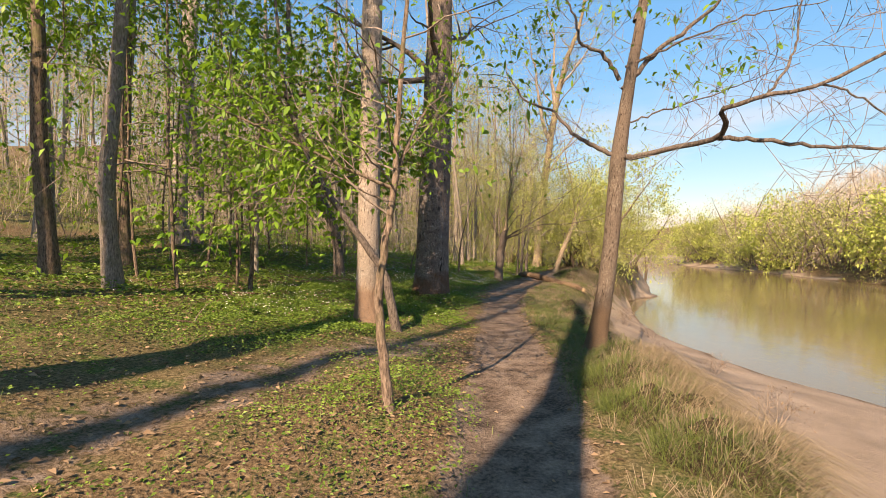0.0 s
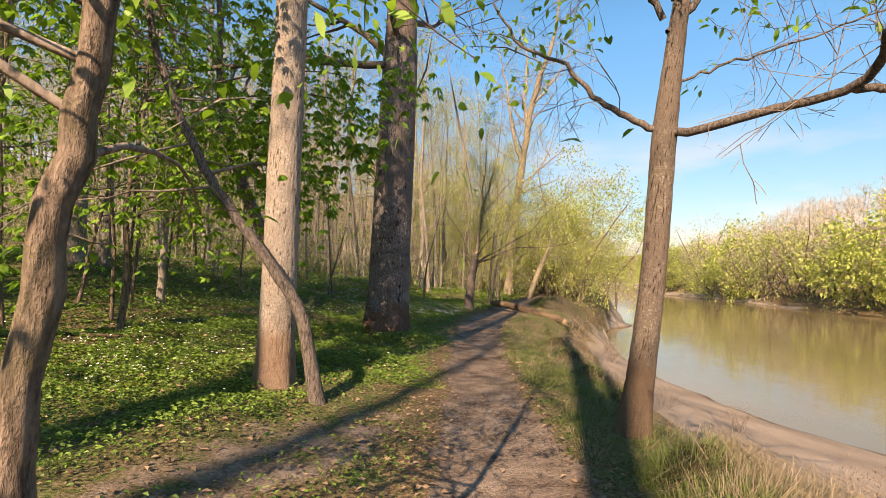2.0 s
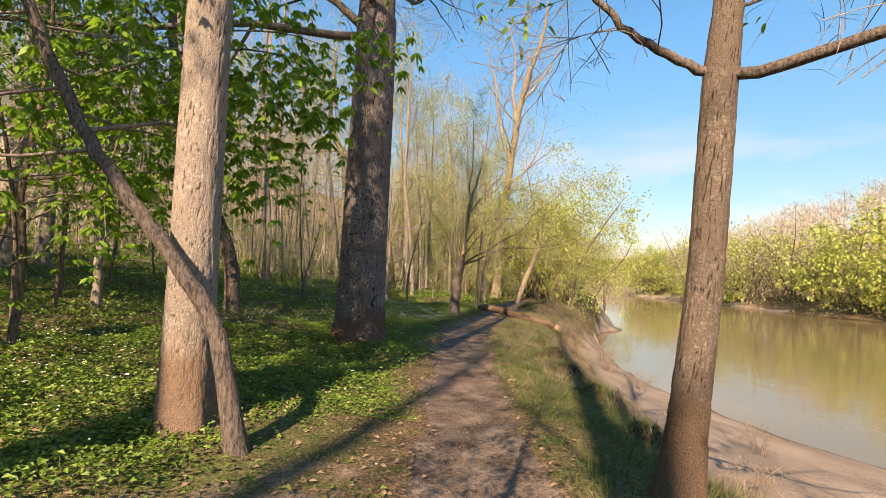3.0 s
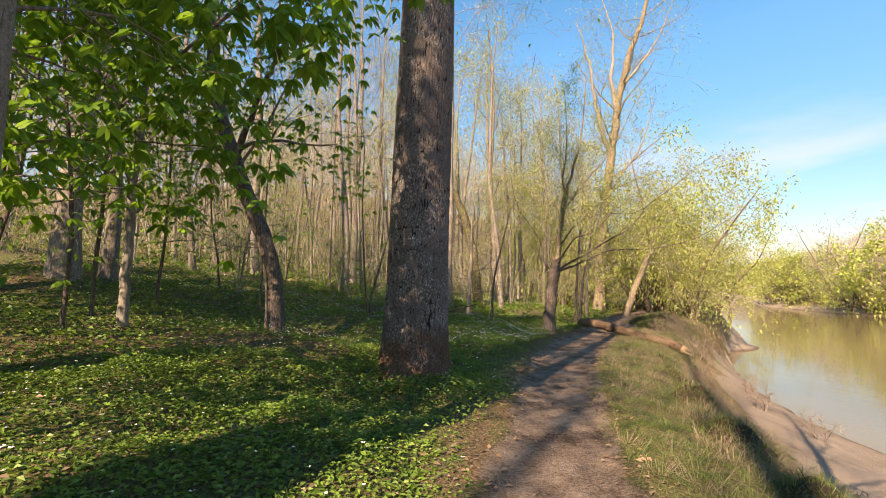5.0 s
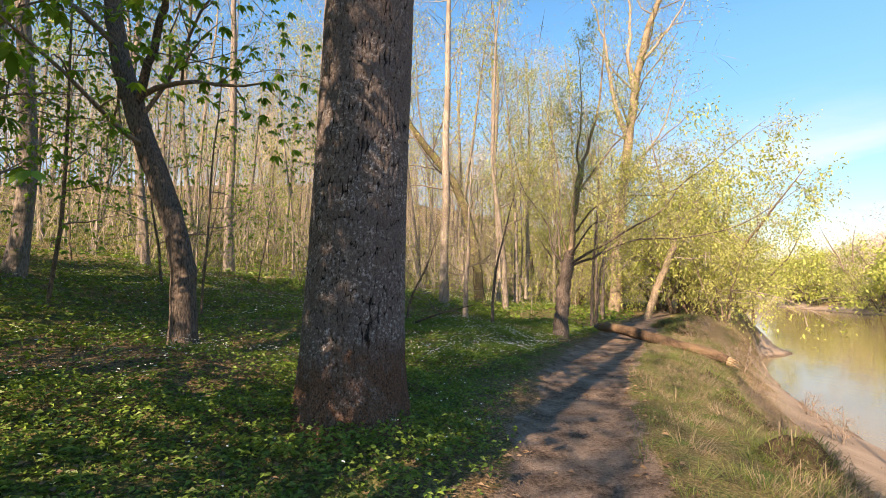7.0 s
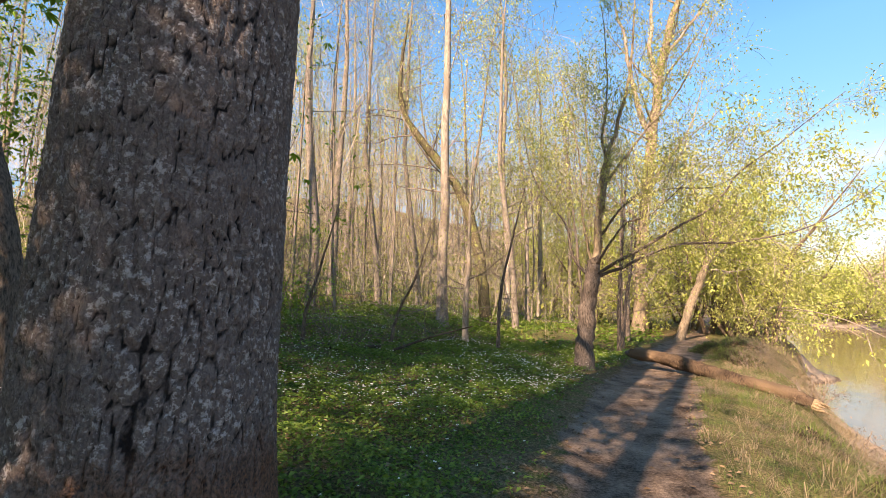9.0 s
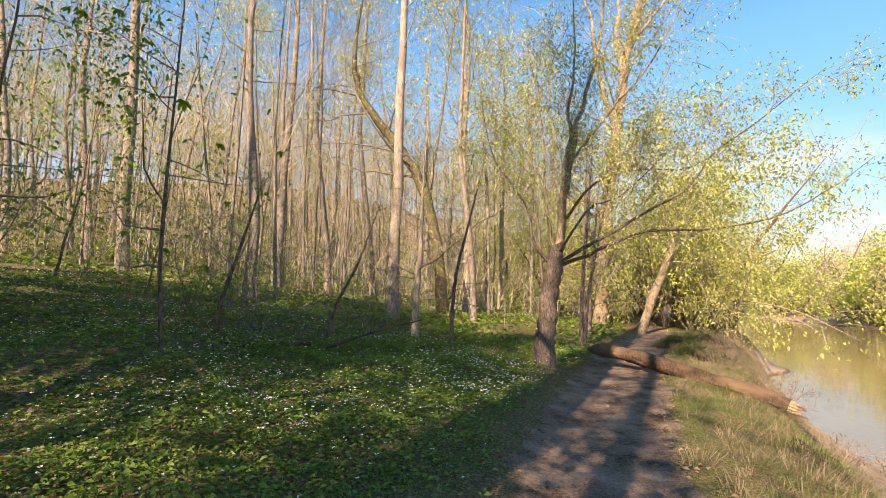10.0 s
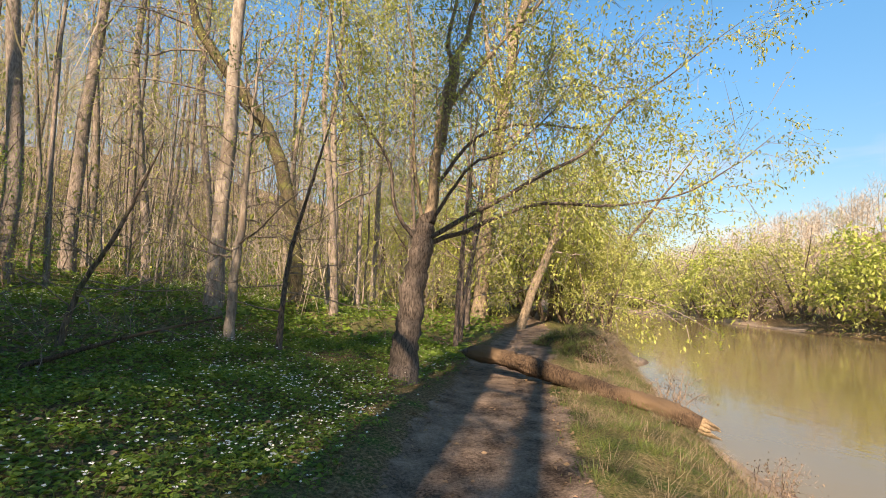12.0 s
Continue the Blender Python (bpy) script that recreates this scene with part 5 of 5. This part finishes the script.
def grass(name, label, n, box, test, length, width, lean, seed, mat, bend=0.5, follow=None):
    rng = np.random.default_rng(seed)
    x, y = scatter_xy(rng, n, *box)
    if follow:
        x = x + follow(y)
    keep = rng.uniform(size=n) < test(x, y)
    x, y = x[keep], y[keep]
    m = len(x)
    a = rng.uniform(0, 6.28, m)
    w = np.stack([np.cos(a) * 0.35 + lean[0], np.sin(a) * 0.35 + lean[1], np.full(m, 1.0) + lean[2]], 1)
    g = Geo()
    g.blades(np.stack([x, y, height(x, y) - 0.01], 1), unit_rows(w), length * rng.uniform(0.4, 1.2, m), width, rng, bend)
    tagged(new(name, g.mesh(name, mat, False)), label, "grass", kind="stuff")


def bank_top(x, y):
    c = crest_x(y)
    return soft_step(0.75, 1.1, (x - path_x(y)) / path_half(y)) * soft_step(0.9, 0.3, x - c) * np.clip(0.55 + 0.9 * vnoise(x, y, 0.9, 50), 0, 1)


def bank_face(x, y):
    s = x - crest_x(y)
    return soft_step(-0.6, 0.0, s) * soft_step(2.3, 1.5, s + 1.2 * soft_step(9, 6, y)) * np.clip(0.5 + 1.0 * vnoise(x, y, 1.1, 51), 0, 1)


def bank_green(x, y):
    s = x - crest_x(y)
    return soft_step(-0.6, 0.0, s) * soft_step(2.5, 1.6, s + 1.4 * soft_step(9, 6, y)) * np.clip(0.4 - 1.2 * vnoise(x, y, 1.1, 51), 0, 1)


def path_sides(x, y):
    d = np.abs(x - path_x(y)) / path_half(y)
    return soft_step(0.9, 1.2, d) * soft_step(3.2, 1.6, d) * np.clip(0.4 + 0.9 * vnoise(x, y, 0.7, 52), 0, 1)


def forest_grass(x, y):
    return cover_density(x, y) * 0.5


grass("bank_grass", "short green grass along the bank top", 28000, (-1.6, 0.9, 0.5, 30), bank_top, 0.1, 0.003, (0.1, 0, 0), 111, M_GRASS, follow=crest_x)
grass("dry_bank_grass", "dry straw-coloured grass hanging down the river bank", 34000, (-0.9, 2.3, 0.5, 36), bank_face, 0.28, 0.0025, (0.35, -0.1, -0.3), 112, M_STRAW, 0.7, crest_x)
grass("bank_grass", "green grass tufts on the river bank", 22000, (-0.9, 2.6, 0.5, 36), bank_green, 0.15, 0.0032, (0.3, 0, -0.2), 113, M_GRASS, 0.5, crest_x)
grass("path_grass", "thin grass at the edges of the path", 30000, (-1.5, 7, 0.5, 30), path_sides, 0.09, 0.003, (0, 0, 0), 114, M_GRASS)
grass("forest_grass", "thin grass between the forest plants", 30000, (-7, 3, 1, 22), forest_grass, 0.16, 0.003, (0, 0, 0), 115, M_GRASS)


def tufts(name, label, n, blades, test, length, width, seed, mat, bend):
    """Matted tufts of many blades that spread from one root."""
    rng = np.random.default_rng(seed)
    y = rng.uniform(1.5, 30, n)
    x = crest_x(y) + rng.uniform(-1.3, 1.6, n)
    keep = (rng.uniform(size=n) < test(x, y)) & (x > path_x(y) + path_half(y) * 1.15)
    x, y = np.repeat(x[keep], blades), np.repeat(y[keep], blades)
    m = len(x)
    big = np.repeat(rng.uniform(0.5, 1.4, int(keep.sum())), blades)
    a, rr = rng.uniform(0, 6.28, m), 0.13 * big * np.sqrt(rng.uniform(size=m))
    x, y = x + rr * np.cos(a), y + rr * np.sin(a)
    w = np.stack([np.cos(a) * 0.55 + 0.25, np.sin(a) * 0.55, rng.uniform(0.35, 1.1, m)], 1)
    g = Geo()
    g.blades(np.stack([x, y, height(x, y) - 0.01], 1), unit_rows(w), length * big * rng.uniform(0.4, 1.2, m), width, rng, bend)
    tagged(new(name, g.mesh(name, mat, False)), label, "grass", kind="stuff")


def tuft_green(x, y):
    return np.clip(0.5 + 1.1 * vnoise(x, y, 1.5, 53), 0, 1) * soft_step(1.3, 0.7, x - crest_x(y))


def tuft_straw(x, y):
    return np.clip(0.45 - 1.1 * vnoise(x, y, 1.5, 53) + 0.5 * soft_step(-0.3, 0.5, x - crest_x(y)), 0, 1) * soft_step(2.0, 1.2, x - crest_x(y) + 1.3 * soft_step(9, 6, y))


tufts("bank_grass", "leafy green tufts matted along the top of the bank", 1000, 36, tuft_green, 0.2, 0.003, 116, M_GRASS, 0.8)
tufts("dry_bank_grass", "tangled dead straw tufts along the edge of the bank", 900, 36, tuft_straw, 0.26, 0.0022, 117, M_STRAW, 0.9)


def litter(n, seed):
    rng = np.random.default_rng(seed)
    x, y = scatter_xy(rng, n, -7, 6, 0.5, 28)
    d = path_x(y) - x
    keep = (rng.uniform(size=n) < np.where(np.abs(d) < path_half(y) * 0.8, 0.05, 0.75)) & (x < path_x(y) + 0.9)
    x, y = x[keep], y[keep]
    m = len(x)
    a = rng.uniform(0, 6.28, m)
    g = Geo()
    g.leaves(np.stack([x, y, height(x, y) + 0.006 + 0.015 * rng.uniform(size=m)], 1), np.stack([np.cos(a), np.sin(a), rng.uniform(-0.1, 0.35, m)], 1),
             0.05 * rng.uniform(0.5, 1.5, m), 0.55, 0.1, rng)
    tagged(new("leaf_litter", g.mesh("leaf_litter", M_LITTER, False)), "dry brown fallen leaves on the ground", "leaves", kind="stuff")


litter(42000, 121)


def tussock(at, size, seed):
    """A sod of old grass that hangs over the lip of the bank."""
    rng = np.random.default_rng(seed)
    x, y = at
    t = thing("grass_tussock", (x, y, ground_at(x, y)), "tussock of green and dead grass drooping over the bank", "grass", "bank tussocks")
    dome = 0.5 * size

    def skin(px, py):
        rr = np.sqrt(px ** 2 + py ** 2) / size
        lumps = 1 + 0.35 * vnoise(x + px, y + py, 0.16, 60) + 0.3 * vnoise(x + px, y + py, 0.4, 61)
        return height(x + px, y + py) - ground_at(x, y) + dome * np.clip(1 - rr ** 2, -0.3, 1) * lumps - 0.03

    ring, turn = np.meshgrid(np.linspace(0.02, 1.08, 10), np.linspace(0, 2 * np.pi, 25)[:-1], indexing="ij")
    sx, sy = ring * size * np.cos(turn), ring * size * np.sin(turn)
    i, j = np.meshgrid(np.arange(9), np.arange(24), indexing="ij")
    sod = Geo()
    sod.add(np.stack([sx, sy, skin(sx, sy)], -1).reshape(-1, 3), np.stack([i * 24 + j, i * 24 + 24 + j, i * 24 + 24 + (j + 1) % 24, i * 24 + (j + 1) % 24], -1).reshape(-1, 4))
    part("sod", sod, M_SOD, t, "dark matted earth and roots")
    n = (4600 if y < 8 else 1800) if size > 0.55 else 1000
    a = rng.uniform(0, 6.28, n)
    rr = size * np.sqrt(rng.uniform(size=n))
    px, py = rr * np.cos(a), rr * np.sin(a)
    pz = skin(px, py)
    out = np.stack([px / size * 0.7 + 0.35, py / size * 0.6, np.full(n, 0.6)], 1) + rng.normal(size=(n, 3)) * 0.3
    over = px / size + 0.35 * rng.normal(size=n) + (0.3 if y < 8 else 0.0)
    for name, chosen, mat, ln, bend in (("dead_grass", over > 0.25, M_STRAW, 0.42, 1.2), ("green_grass", over <= 0.25, M_GRASS, 0.28, 0.7)):
        g = Geo()
        m = int(chosen.sum())
        g.blades(np.stack([px, py, pz - 0.02], 1)[chosen], unit_rows(out[chosen]), size * ln * 1.35 * rng.uniform(0.35, 1.2, m), 0.0022 if y < 8 else 0.004, rng, bend)
        tagged(part(name, g, mat, t, smooth=False), kind="stuff")
    return t


for k, (x, y, s) in enumerate(((2.05, 4.2, 0.6), (2.2, 5.1, 0.7), (2.45, 5.9, 0.6), (2.05, 3.3, 0.56), (2.5, 4.7, 0.6), (3.1, 8.6, 0.4), (3.5, 10.6, 0.45), (3.7, 12.3, 0.5), (4.0, 14.2, 0.5), (4.6, 16.6, 0.45), (5.2, 18.6, 0.5),
                               (7.2, 25.6, 0.7), (7.8, 27.0, 0.8), (7.3, 27.4, 0.7), (8.4, 28.6, 0.8))):
    tussock((x, y), s, 300 + k)

weed = shrub(74, 1.0, M_LITTER, 1, 0.04, "small dry weed standing on the beach")
for x, y, turn, s in ((6.2, 8.7, 0, 1.0), (4.9, 8.2, 90, 0.8), (5.4, 10.2, 200, 0.9), (7.4, 12.6, 30, 0.8), (7.9, 20.0, 60, 1.0), (8.3, 18.4, 150, 0.9), (8.8, 22.4, 250, 0.9), (6.3, 13.6, 10, 0.7), (4.3, 14.9, 20, 0.7), (4.8, 16.4, 110, 0.6), (5.6, 18.3, 210, 0.8), (6.6, 20.6, 300, 0.8), (7.4, 23.3, 45, 0.9), (7.0, 24.6, 170, 0.8), (7.9, 25.9, 80, 1.0), (3.6, 12.2, 140, 0.5), (3.4, 9.9, 60, 0.5), (8.0, 24.0, 330, 1.1), (4.1, 5.6, 200, 0.6), (3.7, 4.6, 20, 0.5)):
    put(weed, x, y, turn, s, USED)


def dead_stick(points, r, label):
    g = Geo()
    pts = [np.array([x, y, ground_at(x, y) + r * 0.6 + up]) for x, y, up in points]
    t = thing("fallen_branch", tuple(pts[0]), label, "branch", "fallen branches")
    rng = np.random.default_rng(int(points[0][1] * 100))
    ln = smooth_line(pts, 14) - pts[0]
    g.tube(ln, np.linspace(r, r * 0.4, 14), 7, 0.06, rng)
    part("stem", g, M_LOG, t)
    for f in (0.4, 0.65, 0.9):
        tw = Geo()
        branching(rng, tw, [], ln, r * 0.5, f, f + 0.05, 1, 0.5, 0.7, 1, 0.05, 0.2, 4, 4, 4, True)
        part("side_twig", tw, M_TWIG, t)


dead_stick([(-2.9, 20.4, 0), (-2.2, 20.7, 0.02), (-1.4, 20.9, 0.05)], 0.09, "rotting fallen branch among the ground plants")
dead_stick([(-1.2, 21.0, 0), (-0.5, 21.6, 0.3), (0.3, 22.3, 0.6)], 0.03, "thin fallen branch propped in the plants")
dead_stick([(-5.6, 9.2, 0), (-4.6, 9.5, 0.02), (-3.6, 9.6, 0.02)], 0.04, "weathered fallen branch on the forest floor")
dead_stick([(-4.0, 6.2, 0), (-3.4, 6.5, 0.02), (-2.9, 6.6, 0.02)], 0.02, "thin dry stick on the leaf litter")
